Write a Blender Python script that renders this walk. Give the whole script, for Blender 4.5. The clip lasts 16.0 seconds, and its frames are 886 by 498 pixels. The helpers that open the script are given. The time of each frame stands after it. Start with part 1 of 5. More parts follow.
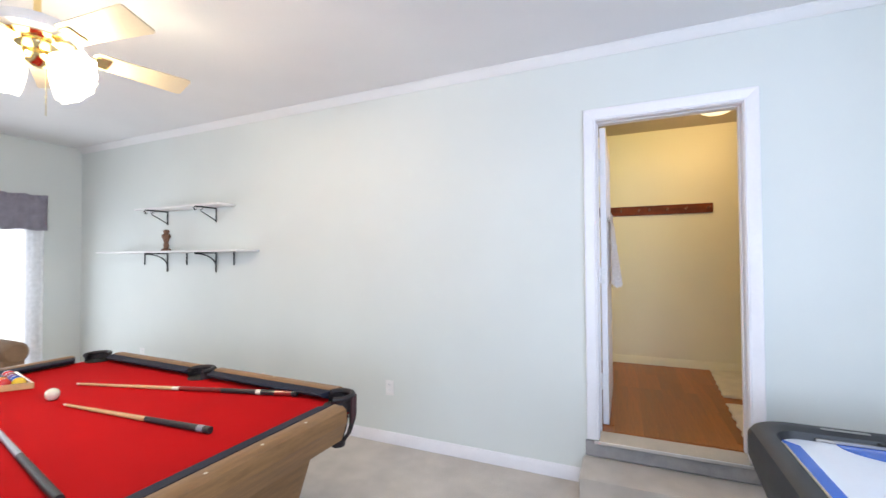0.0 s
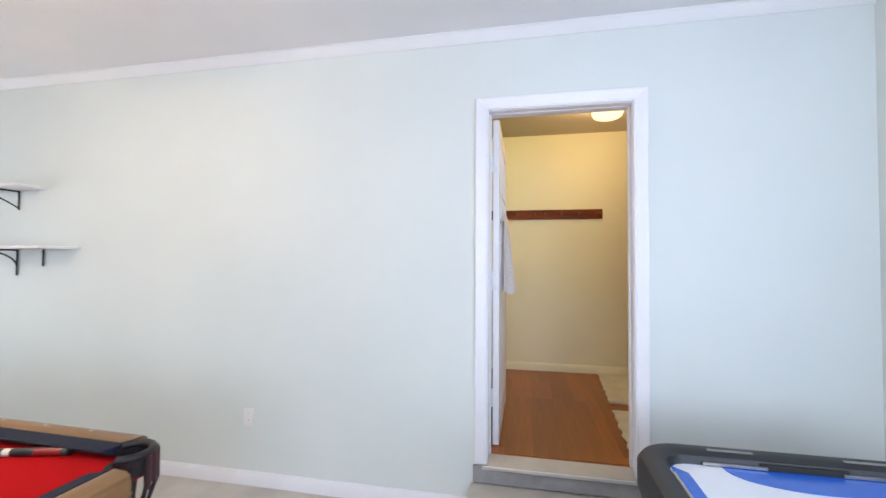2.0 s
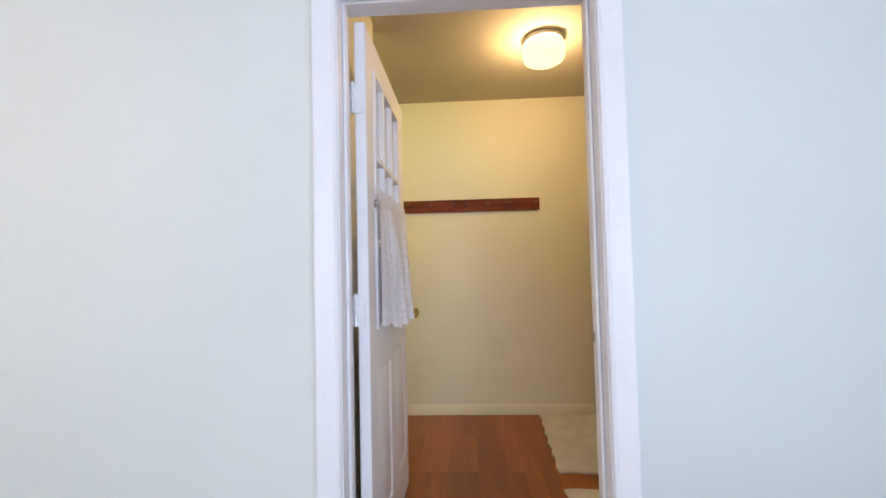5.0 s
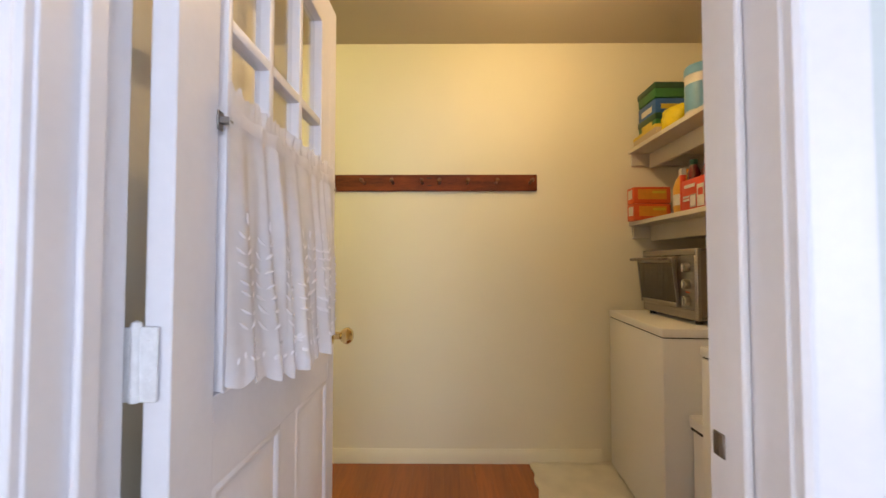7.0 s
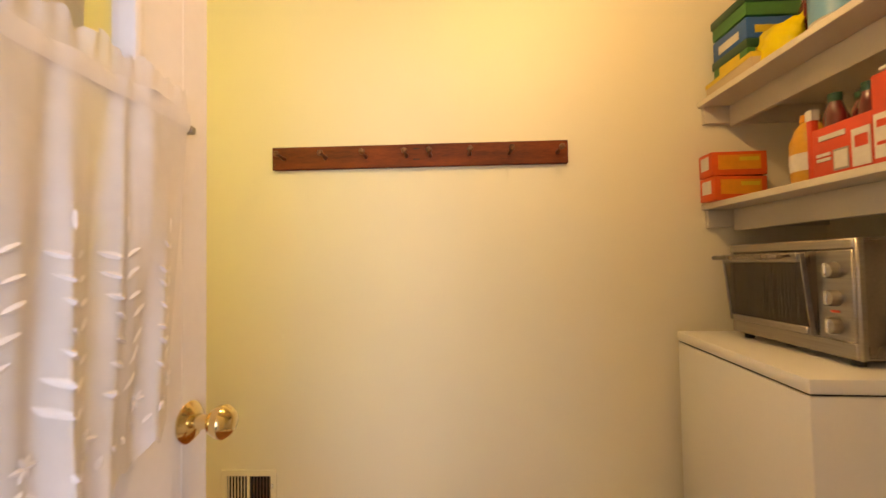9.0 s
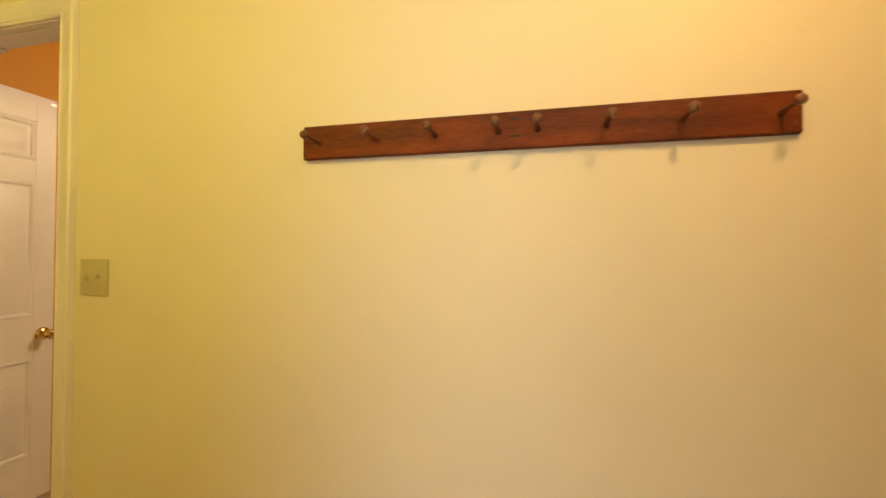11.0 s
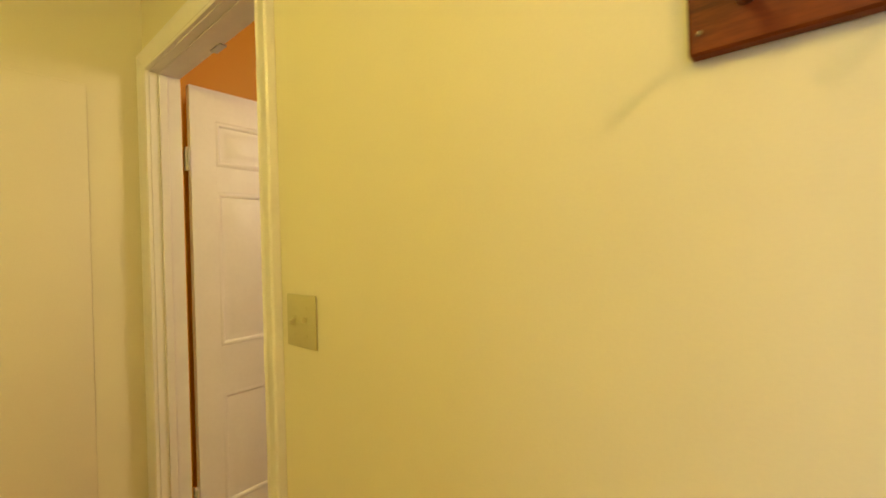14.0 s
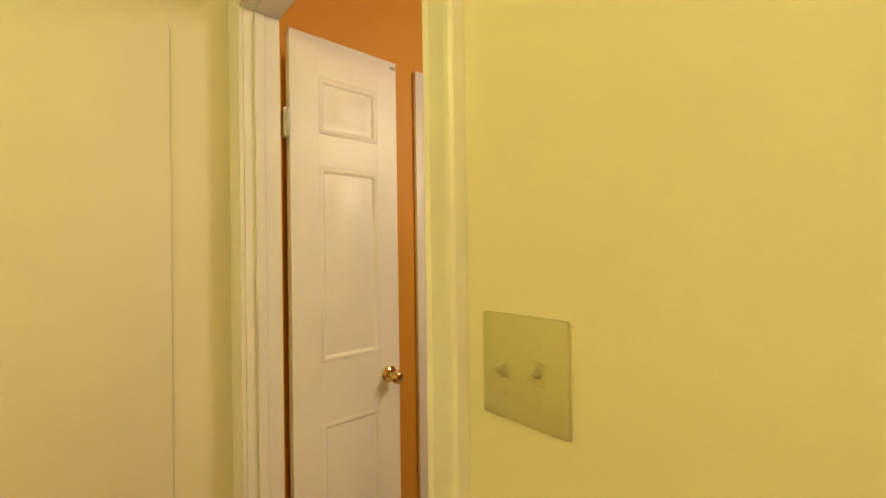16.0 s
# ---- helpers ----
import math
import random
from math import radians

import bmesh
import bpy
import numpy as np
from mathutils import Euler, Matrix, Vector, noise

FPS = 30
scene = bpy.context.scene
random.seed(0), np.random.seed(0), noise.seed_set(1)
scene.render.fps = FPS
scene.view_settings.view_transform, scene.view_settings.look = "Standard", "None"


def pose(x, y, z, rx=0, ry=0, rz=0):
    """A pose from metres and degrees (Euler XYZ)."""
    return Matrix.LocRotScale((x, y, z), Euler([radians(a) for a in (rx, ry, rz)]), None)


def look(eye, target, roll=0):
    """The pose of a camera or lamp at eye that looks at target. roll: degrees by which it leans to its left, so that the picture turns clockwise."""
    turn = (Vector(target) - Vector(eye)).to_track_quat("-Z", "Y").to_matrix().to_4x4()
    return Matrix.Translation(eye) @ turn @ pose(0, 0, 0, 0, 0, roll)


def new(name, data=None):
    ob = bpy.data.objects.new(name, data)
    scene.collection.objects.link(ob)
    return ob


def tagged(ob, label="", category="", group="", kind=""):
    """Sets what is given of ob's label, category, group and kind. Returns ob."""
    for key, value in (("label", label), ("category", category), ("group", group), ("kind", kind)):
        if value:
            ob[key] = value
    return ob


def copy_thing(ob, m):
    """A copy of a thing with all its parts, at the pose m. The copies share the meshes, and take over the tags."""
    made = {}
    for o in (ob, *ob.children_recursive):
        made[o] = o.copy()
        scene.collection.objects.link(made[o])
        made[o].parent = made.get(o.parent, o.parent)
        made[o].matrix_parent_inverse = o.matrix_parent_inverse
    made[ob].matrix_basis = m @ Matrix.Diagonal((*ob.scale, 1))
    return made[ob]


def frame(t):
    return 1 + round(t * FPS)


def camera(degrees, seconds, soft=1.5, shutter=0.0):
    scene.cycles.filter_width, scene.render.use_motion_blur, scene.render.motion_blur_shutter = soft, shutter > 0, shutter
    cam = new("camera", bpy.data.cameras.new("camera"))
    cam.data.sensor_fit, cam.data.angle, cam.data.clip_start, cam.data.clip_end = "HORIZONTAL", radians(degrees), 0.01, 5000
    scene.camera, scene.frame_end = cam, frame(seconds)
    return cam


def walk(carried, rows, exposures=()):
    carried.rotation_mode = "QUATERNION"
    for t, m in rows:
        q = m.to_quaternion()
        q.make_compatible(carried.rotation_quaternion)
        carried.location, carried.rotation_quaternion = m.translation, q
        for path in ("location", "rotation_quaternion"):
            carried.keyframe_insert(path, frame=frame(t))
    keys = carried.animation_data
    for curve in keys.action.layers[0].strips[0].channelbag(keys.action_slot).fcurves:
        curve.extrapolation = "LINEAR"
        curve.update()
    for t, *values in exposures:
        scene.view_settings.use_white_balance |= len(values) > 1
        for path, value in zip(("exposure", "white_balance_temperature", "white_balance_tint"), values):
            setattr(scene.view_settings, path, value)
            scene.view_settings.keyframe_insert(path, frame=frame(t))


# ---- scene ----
cam = camera(93.9, 16.0, 1.5, 0.4)
PATH = [
    (0, (0.166, -2.758, 1.141), (-0.639, -0.928, 1.179), -0.4),
    (0.5, (0.188, -2.675, 1.143), (-0.523, -0.806, 1.174), -0.3),
    (1, (0.21, -2.576, 1.154), (-0.41, -0.675, 1.177), -0.1),
    (1.5, (0.228, -2.481, 1.143), (-0.272, -0.545, 1.185), 0.1),
    (2, (0.22, -2.346, 1.139), (-0.177, -0.387, 1.191), 0.3),
    (2.5, (0.22, -2.193, 1.136), (-0.085, -0.217, 1.196), 0.1),
    (3, (0.246, -2.016, 1.154), (0.014, -0.03, 1.209), -0.4),
    (3.5, (0.286, -1.806, 1.156), (0.095, 0.184, 1.205), -1.1),
    (6, (0.41, -0.814, 1.155), (0.373, 1.184, 1.245), -0.4),
    (6.5, (0.422, -0.607, 1.155), (0.412, 1.392, 1.229), -0.0),
    (7, (0.431, -0.421, 1.146), (0.416, 1.577, 1.213), -0.0),
    (7.5, (0.447, -0.268, 1.137), (0.428, 1.731, 1.206), -0.2),
    (8, (0.48, -0.094, 1.14), (0.441, 1.905, 1.205), -0.8),
    (8.5, (0.497, 0.075, 1.156), (0.449, 2.073, 1.213), -1.0),
    (9, (0.496, 0.244, 1.162), (0.426, 2.242, 1.229), -1.0),
    (11.5, (0.339, 0.984, 1.32), (-0.289, 2.883, 1.327), 0.5),
    (12, (0.227, 1.094, 1.345), (-0.547, 2.938, 1.342), 0.2),
    (12.5, (0.128, 1.175, 1.362), (-0.797, 2.948, 1.365), -0.6),
    (13, (0.027, 1.263, 1.368), (-1.03, 2.961, 1.376), -1.3),
    (13.5, (-0.065, 1.337, 1.361), (-1.25, 2.948, 1.369), -1.8),
    (14, (-0.171, 1.385, 1.358), (-1.454, 2.92, 1.355), -1.6),
    (14.5, (-0.311, 1.435, 1.347), (-1.68, 2.894, 1.345), -1.1),
    (15, (-0.443, 1.462, 1.345), (-1.876, 2.857, 1.348), -0.5),
    (15.5, (-0.597, 1.499, 1.345), (-2.077, 2.844, 1.338), -0.7),
    (16, (-0.735, 1.534, 1.333), (-2.247, 2.843, 1.346), -0.8),
]
walk(cam, [(t, look(eye, target, roll)) for t, eye, target, roll in PATH],
     exposures=[(0, -0.10, 6300, 9), (3.5, -0.14, 6250, 9), (6, -0.22, 6400, 12), (7.5, 0.06, 6600, 14), (9, 0.30, 7800, 19), (11.5, 0.18, 8700, 13),
                (13.5, 0.20, 8300, 9), (14.5, 0.34, 7900, 4), (16, 0.44, 7400, 4)])

# ---- world, sun and large lights ----
world = bpy.data.worlds.new("world")
scene.world = world
world.use_nodes = True
wn = world.node_tree.nodes
sky = wn.new("ShaderNodeTexSky")
sky.sky_type = 'NISHITA'
sky.sun_disc = False
sky.sun_elevation = radians(40)
sky.sun_rotation = radians(200)
wn["Background"].inputs["Strength"].default_value = 0.08
world.node_tree.links.new(sky.outputs["Color"], wn["Background"].inputs["Color"])

LIGHT = dict(west=34, south=92, east=60, fan=11, utility=17.5, utility_added=21, hall=12.5)


def area_lamp(name, place, target, w, h, power, colour):
    lamp = bpy.data.lights.new(name, 'AREA')
    lamp.shape, lamp.size, lamp.size_y, lamp.energy, lamp.color = 'RECTANGLE', w, h, power, colour
    ob = new(name, lamp)
    ob.matrix_world = look(place, target)
    return ob


def point_lamp(name, place, power, colour, radius):
    lamp = bpy.data.lights.new(name, 'POINT')
    lamp.energy, lamp.color, lamp.shadow_soft_size = power, colour, radius
    ob = new(name, lamp)
    ob.location = place
    return ob


# daylight that comes in by the windows of the games room
area_lamp("window_light_west", (-5.62, -1.7, 0.75), (0, -1.7, 0.55), 2.3, 1.5, LIGHT["west"], (0.86, 0.93, 1.0))
area_lamp("window_light_south", (0.6, -5.93, 1.35), (0.6, 0, 1.2), 2.4, 1.7, LIGHT["south"], (0.68, 0.81, 1.0))
area_lamp("window_light_east", (1.93, -2.7, 1.2), (0.3, -0.2, 1.1), 2.1, 1.7, LIGHT["east"], (0.70, 0.80, 1.0))
# the small room's ceiling lamp
point_lamp("utility_bulb", (0.82, 1.06, 2.265), LIGHT["utility"], (1.0, 0.68, 0.30), 0.02)
# added greenish bulb at a guessed spot, brightens the room's left end
point_lamp("utility_bulb", (-0.55, 0.52, 2.27), LIGHT["utility_added"], (0.92, 0.86, 0.28), 0.11)
# warm fill lamp added out of view, brightens the orange wall and open leaf
area_lamp("hall_fill", (-0.55, 3.2, 2.2), (-1.9, 2.6, 1.2), 0.5, 0.5, LIGHT["hall"], (1.0, 0.82, 0.62))


# ---- materials ----
def mat(name, colour, rough=0.5, metal=0.0, vary=0.08, scale=6.0, fine=90.0, bump=0.0, coat=0.0, stretch=None,
        pick=0.0, alt=None, sheen=0.0, gloss=0.5):
    """Colour that varies at two scales, with fine relief. pick: how far each piece differs from the next."""
    m = bpy.data.materials.new(name)
    m.use_nodes = True
    n, l = m.node_tree.nodes, m.node_tree.links
    b = n["Principled BSDF"]
    b.inputs["Roughness"].default_value = rough
    b.inputs["Metallic"].default_value = metal
    b.inputs["Coat Weight"].default_value = coat
    b.inputs["Coat Roughness"].default_value = 0.15
    b.inputs["Sheen Weight"].default_value = sheen
    b.inputs["Specular IOR Level"].default_value = gloss
    tc = n.new("ShaderNodeTexCoord")
    mp = n.new("ShaderNodeMapping")
    mp.inputs["Scale"].default_value = stretch or (1, 1, 1)
    l.new(tc.outputs["Object"], mp.inputs["Vector"])
    big = n.new("ShaderNodeTexNoise")
    big.inputs["Scale"].default_value, big.inputs["Detail"].default_value = scale, 4
    small = n.new("ShaderNodeTexNoise")
    small.inputs["Scale"].default_value, small.inputs["Detail"].default_value = fine, 3
    for x in (big, small):
        l.new(mp.outputs["Vector"], x.inputs["Vector"])
    add = n.new("ShaderNodeMath")
    add.operation = 'MULTIPLY_ADD'
    add.inputs[1].default_value = 0.45
    l.new(small.outputs["Fac"], add.inputs[0])
    l.new(big.outputs["Fac"], add.inputs[2])
    ramp = n.new("ShaderNodeValToRGB")
    ramp.color_ramp.elements[0].position, ramp.color_ramp.elements[1].position = 0.5, 0.95
    low = alt or tuple(c * (1 - vary) for c in colour)
    high = tuple(min(1, c * (1 + vary)) for c in colour)
    ramp.color_ramp.elements[0].color = (*low, 1)
    ramp.color_ramp.elements[1].color = (*high, 1)
    l.new(add.outputs[0], ramp.inputs["Fac"])
    out = ramp.outputs["Color"]
    if pick:
        info = n.new("ShaderNodeObjectInfo")
        rng = n.new("ShaderNodeMapRange")
        rng.inputs["To Min"].default_value, rng.inputs["To Max"].default_value = 1 - pick, 1 + pick
        l.new(info.outputs["Random"], rng.inputs["Value"])
        hsv = n.new("ShaderNodeHueSaturation")
        l.new(out, hsv.inputs["Color"])
        l.new(rng.outputs["Result"], hsv.inputs["Value"])
        out = hsv.outputs["Color"]
    l.new(out, b.inputs["Base Color"])
    rr = n.new("ShaderNodeMapRange")
    rr.inputs["To Min"].default_value, rr.inputs["To Max"].default_value = max(0.02, rough - 0.06), min(1, rough + 0.06)
    l.new(big.outputs["Fac"], rr.inputs["Value"])
    l.new(rr.outputs["Result"], b.inputs["Roughness"])
    if bump:
        bp = n.new("ShaderNodeBump")
        bp.inputs["Strength"].default_value, bp.inputs["Distance"].default_value = bump, 0.004
        l.new(small.outputs["Fac"], bp.inputs["Height"])
        l.new(bp.outputs["Normal"], b.inputs["Normal"])
    return m


def glow(name, colour, strength):
    m = bpy.data.materials.new(name)
    m.use_nodes = True
    b = m.node_tree.nodes["Principled BSDF"]
    b.inputs["Base Color"].default_value = (0.9, 0.9, 0.9, 1)
    b.inputs["Roughness"].default_value = 0.4
    b.inputs["Emission Color"].default_value = (*colour, 1)
    b.inputs["Emission Strength"].default_value = strength
    return m


def clear(name, colour=(1, 1, 1), rough=0.02):
    m = bpy.data.materials.new(name)
    m.use_nodes = True
    b = m.node_tree.nodes["Principled BSDF"]
    b.inputs["Base Color"].default_value = (*colour, 1)
    b.inputs["Roughness"].default_value = rough
    b.inputs["Transmission Weight"].default_value = 1.0
    b.inputs["IOR"].default_value = 1.45
    return m


def sheer(name, colour, see, weave=900.0):
    """Thin woven cloth: part see-through, part light-scattering on both sides."""
    m = bpy.data.materials.new(name)
    m.use_nodes = True
    n, l = m.node_tree.nodes, m.node_tree.links
    n.remove(n["Principled BSDF"])
    dif, tra, cl = n.new("ShaderNodeBsdfDiffuse"), n.new("ShaderNodeBsdfTranslucent"), n.new("ShaderNodeBsdfTransparent")
    for x in (dif, tra):
        x.inputs["Color"].default_value = (*colour, 1)
    mix, mix2 = n.new("ShaderNodeMixShader"), n.new("ShaderNodeMixShader")
    mix.inputs[0].default_value = 0.25
    l.new(dif.outputs[0], mix.inputs[1])
    l.new(tra.outputs[0], mix.inputs[2])
    tc, nz = n.new("ShaderNodeTexCoord"), n.new("ShaderNodeTexNoise")
    nz.inputs["Scale"].default_value, nz.inputs["Detail"].default_value = 26.0, 5
    l.new(tc.outputs["Object"], nz.inputs["Vector"])
    rng = n.new("ShaderNodeMapRange")
    rng.inputs["To Min"].default_value, rng.inputs["To Max"].default_value = see * 0.6, see * 1.4
    l.new(nz.outputs["Fac"], rng.inputs["Value"])
    l.new(rng.outputs["Result"], mix2.inputs[0])
    l.new(mix.outputs[0], mix2.inputs[1])
    l.new(cl.outputs[0], mix2.inputs[2])
    l.new(mix2.outputs[0], n["Material Output"].inputs["Surface"])
    return m


M = dict(
    mint=mat("mint_wall_paint", (0.70, 0.725, 0.705), 0.55, vary=0.03, scale=1.3, fine=260, bump=0.10),
    ceiling=mat("ceiling_paint", (0.80, 0.79, 0.80), 0.8, vary=0.03, scale=1.5, fine=180, bump=0.12),
    trim=mat("white_trim_paint", (0.84, 0.815, 0.845), 0.38, vary=0.03, scale=5, fine=60, bump=0.05),
    cream=mat("cream_wall_paint", (0.80, 0.745, 0.60), 0.6, vary=0.03, scale=1.4, fine=240, bump=0.035),
    # cream darkened to brown: the ceiling's shade is put into its colour
    ceil_u=mat("utility_ceiling_shaded", (0.52, 0.46, 0.37), 0.75, vary=0.03, scale=1.5, fine=180, bump=0.12),
    orange=mat("orange_wall_paint", (0.74, 0.36, 0.045), 0.55, vary=0.05, scale=2, fine=220, bump=0.1),
    carpet=mat("beige_carpet", (0.60, 0.535, 0.475), 1.0, vary=0.14, scale=5, fine=420, bump=0.9, sheen=0.2),
    concrete=mat("grey_concrete", (0.34, 0.325, 0.33), 0.9, vary=0.14, scale=14, fine=160, bump=0.5),
    sill=mat("tan_sill_vinyl", (0.50, 0.43, 0.34), 0.5, vary=0.10, scale=7, fine=120, bump=0.1),
    alu=mat("aluminium_strip", (0.78, 0.78, 0.78), 0.3, 0.9, vary=0.05, scale=20),
    plank=mat("oak_strip_floor", (0.31, 0.092, 0.016), 0.36, vary=0.24, scale=3.0, fine=13, bump=0.03, coat=0.12,
              stretch=(6, 0.5, 6), pick=0.22),
    felt=mat("red_felt", (0.46, 0.005, 0.007), 1.0, vary=0.07, scale=3, fine=400, bump=0.25, gloss=0.08),
    navy=mat("navy_cushion_cloth", (0.006, 0.009, 0.026), 0.85, vary=0.15, scale=8, fine=350, bump=0.2),
    rail=mat("oak_table_wood", (0.25, 0.13, 0.052), 0.42, vary=0.22, scale=5, fine=50, bump=0.08, stretch=(1.2, 10, 10)),
    rail_y=mat("oak_table_wood_across", (0.25, 0.13, 0.052), 0.42, vary=0.22, scale=5, fine=50, bump=0.08,
               stretch=(10, 1.2, 10)),
    leather=mat("dark_leather", (0.018, 0.012, 0.013), 0.5, vary=0.3, scale=20, fine=220, bump=0.3),
    maroon=mat("maroon_leather", (0.055, 0.014, 0.018), 0.5, vary=0.25, scale=20, fine=220, bump=0.3),
    tan=mat("tan_upholstery", (0.25, 0.15, 0.085), 0.7, vary=0.2, scale=9, fine=200, bump=0.3),
    black=mat("black_plastic", (0.014, 0.015, 0.018), 0.5, vary=0.2, scale=12, fine=200, bump=0.15),
    iron=mat("black_iron", (0.025, 0.025, 0.028), 0.5, 0.3, vary=0.2, scale=30, fine=150, bump=0.1),
    ice=mat("white_laminate", (0.80, 0.82, 0.88), 0.22, vary=0.02, scale=5),
    blue=mat("blue_laminate", (0.025, 0.13, 0.60), 0.25, vary=0.08, scale=6),
    maple=mat("maple_cue", (0.68, 0.45, 0.22), 0.25, vary=0.12, scale=14, fine=60, coat=0.4),
    cuered=mat("stained_cue", (0.22, 0.02, 0.018), 0.25, vary=0.2, scale=14, coat=0.5),
    ivory=mat("ivory_resin", (0.80, 0.74, 0.60), 0.12, vary=0.02, coat=0.4),
    chalkgrey=mat("grey_sleeve", (0.30, 0.31, 0.36), 0.4, vary=0.1, scale=20),
    bronze=mat("bronze_figurine", (0.16, 0.08, 0.045), 0.4, 0.3, vary=0.6, scale=40, fine=90, bump=0.3),
    plate=mat("ivory_plate", (0.56, 0.52, 0.32), 0.35, vary=0.03),
    white=mat("white_plastic", (0.82, 0.80, 0.80), 0.4, vary=0.03, scale=9),
    enamel=mat("white_enamel", (0.78, 0.765, 0.74), 0.36, vary=0.02, scale=2, coat=0.0),
    shelfpaint=mat("shelf_paint", (0.60, 0.555, 0.48), 0.4, vary=0.04, scale=5, bump=0.05),
    steel=mat("brushed_steel", (0.36, 0.335, 0.31), 0.30, 0.95, vary=0.12, scale=4, fine=120, stretch=(1, 1, 30)),
    steel2=mat("dark_steel", (0.26, 0.23, 0.21), 0.28, 0.9, vary=0.18, scale=4, fine=120, stretch=(1, 30, 1)),
    chrome=mat("chrome", (0.75, 0.75, 0.76), 0.12, 1.0, vary=0.03),
    brass=mat("polished_brass", (0.80, 0.64, 0.33), 0.14, 1.0, vary=0.08, scale=30),
    walnut=mat("dark_red_stained_wood", (0.15, 0.030, 0.007), 0.55, gloss=0.25, vary=0.5, scale=4, fine=40, bump=0.06, coat=0.0,
               stretch=(1, 10, 7)),
    peg=mat("stained_wood_peg", (0.12, 0.036, 0.016), 0.3, vary=0.25, scale=30, coat=0.3),
    pegtip=mat("pale_peg_head", (0.17, 0.065, 0.03), 0.3, vary=0.2, scale=40, coat=0.3),
    rug=mat("cream_rug", (0.74, 0.69, 0.60), 1.0, vary=0.10, scale=9, fine=240, bump=0.9, sheen=0.2),
    dark=mat("dark_void", (0.02, 0.018, 0.016), 0.8, vary=0.2),
    hinge=mat("painted_hinge", (0.80, 0.79, 0.80), 0.35, vary=0.08, scale=60, bump=0.1, fine=200),
    lace=sheer("white_lace", (0.94, 0.92, 0.96), 0.20),
    sheer=sheer("white_voile", (0.92, 0.92, 0.96), 0.35),
    stitch=mat("satin_stitch", (0.85, 0.83, 0.87), 0.65, vary=0.03, scale=60),
    valance=mat("grey_violet_cloth", (0.27, 0.25, 0.30), 0.9, vary=0.15, scale=12, fine=300, bump=0.4),
    glass=clear("window_glass"),
    ovenglass=clear("smoked_oven_glass", (0.30, 0.27, 0.24), 0.03),
    bulbglass=glow("lit_opal_glass", (1.0, 0.80, 0.45), 1.6),
    fanglass=glow("lit_fan_glass", (1.0, 0.92, 0.74), 4.0),
    fanwhite=mat("white_fan_blade", (0.62, 0.54, 0.40), 0.45, vary=0.06, scale=8),
    daylight=glow("bright_sky_outside", (0.92, 0.96, 1.0), 3.0),
)


# ---- mesh helpers ----
def rbox(lo, hi, r=0.0, seg=1):
    bm = bmesh.new()
    bmesh.ops.create_cube(bm, size=1)
    for v in bm.verts:
        v.co = Vector([(a + b) / 2 + c * (b - a) for a, b, c in zip(lo, hi, v.co)])
    if r:
        bmesh.ops.bevel(bm, geom=bm.edges[:], offset=r, segments=seg, profile=0.5, affect='EDGES')
    return bm


def join(*parts):
    out = bmesh.new()
    for p in parts:
        me = bpy.data.meshes.new("tmp")
        p.to_mesh(me)
        p.free()
        out.from_mesh(me)
        bpy.data.meshes.remove(me)
    return out


def moved(bm, m):
    bmesh.ops.transform(bm, matrix=m, verts=bm.verts)
    return bm


def lathe(profile, n=24, at=(0, 0, 0), m=None):
    """Turns a profile of (radius, height) round the z axis."""
    bm = bmesh.new()
    rings = []
    for r, z in profile:
        if r < 1e-5:
            rings.append([bm.verts.new((0, 0, z))])
        else:
            rings.append([bm.verts.new((r * math.cos(2 * math.pi * k / n), r * math.sin(2 * math.pi * k / n), z)) for k in range(n)])
    for a, b in zip(rings, rings[1:]):
        for k in range(n):
            q = [a[k % len(a)], a[(k + 1) % len(a)], b[(k + 1) % len(b)], b[k % len(b)]]
            q = list(dict.fromkeys(q))
            if len(q) > 2:
                bm.faces.new(q)
    if m is not None:
        moved(bm, m)
    moved(bm, Matrix.Translation(at))
    bmesh.ops.recalc_face_normals(bm, faces=bm.faces)
    return bm


def tube(pts, r, n=8, caps=True):
    """A round bar along points; r may be a number or one radius a point."""
    pts = [Vector(p) for p in pts]
    rs = r if isinstance(r, (list, tuple)) else [r] * len(pts)
    bm = bmesh.new()
    rings = []
    side = None
    for i, p in enumerate(pts):
        d = (pts[min(i + 1, len(pts) - 1)] - pts[max(i - 1, 0)]).normalized()
        ref = side if side is not None else (Vector((0, 0, 1)) if abs(d.z) < 0.9 else Vector((1, 0, 0)))
        u = (ref - d * ref.dot(d)).normalized()
        side = u
        w = d.cross(u)
        rings.append([bm.verts.new(p + rs[i] * (u * math.cos(2 * math.pi * k / n) + w * math.sin(2 * math.pi * k / n))) for k in range(n)])
    for a, b in zip(rings, rings[1:]):
        for k in range(n):
            bm.faces.new((a[k], a[(k + 1) % n], b[(k + 1) % n], b[k]))
    if caps:
        bm.faces.new(rings[0][::-1])
        bm.faces.new(rings[-1])
    bmesh.ops.recalc_face_normals(bm, faces=bm.faces)
    return bm


def prism(poly, z0, z1):
    """A flat shape in x and y, made thick from z0 to z1."""
    bm = bmesh.new()
    a = [bm.verts.new((x, y, z0)) for x, y in poly]
    b = [bm.verts.new((x, y, z1)) for x, y in poly]
    n = len(poly)
    bm.faces.new(a[::-1])
    bm.faces.new(b)
    for k in range(n):
        bm.faces.new((a[k], a[(k + 1) % n], b[(k + 1) % n], b[k]))
    bmesh.ops.recalc_face_normals(bm, faces=bm.faces)
    return bm


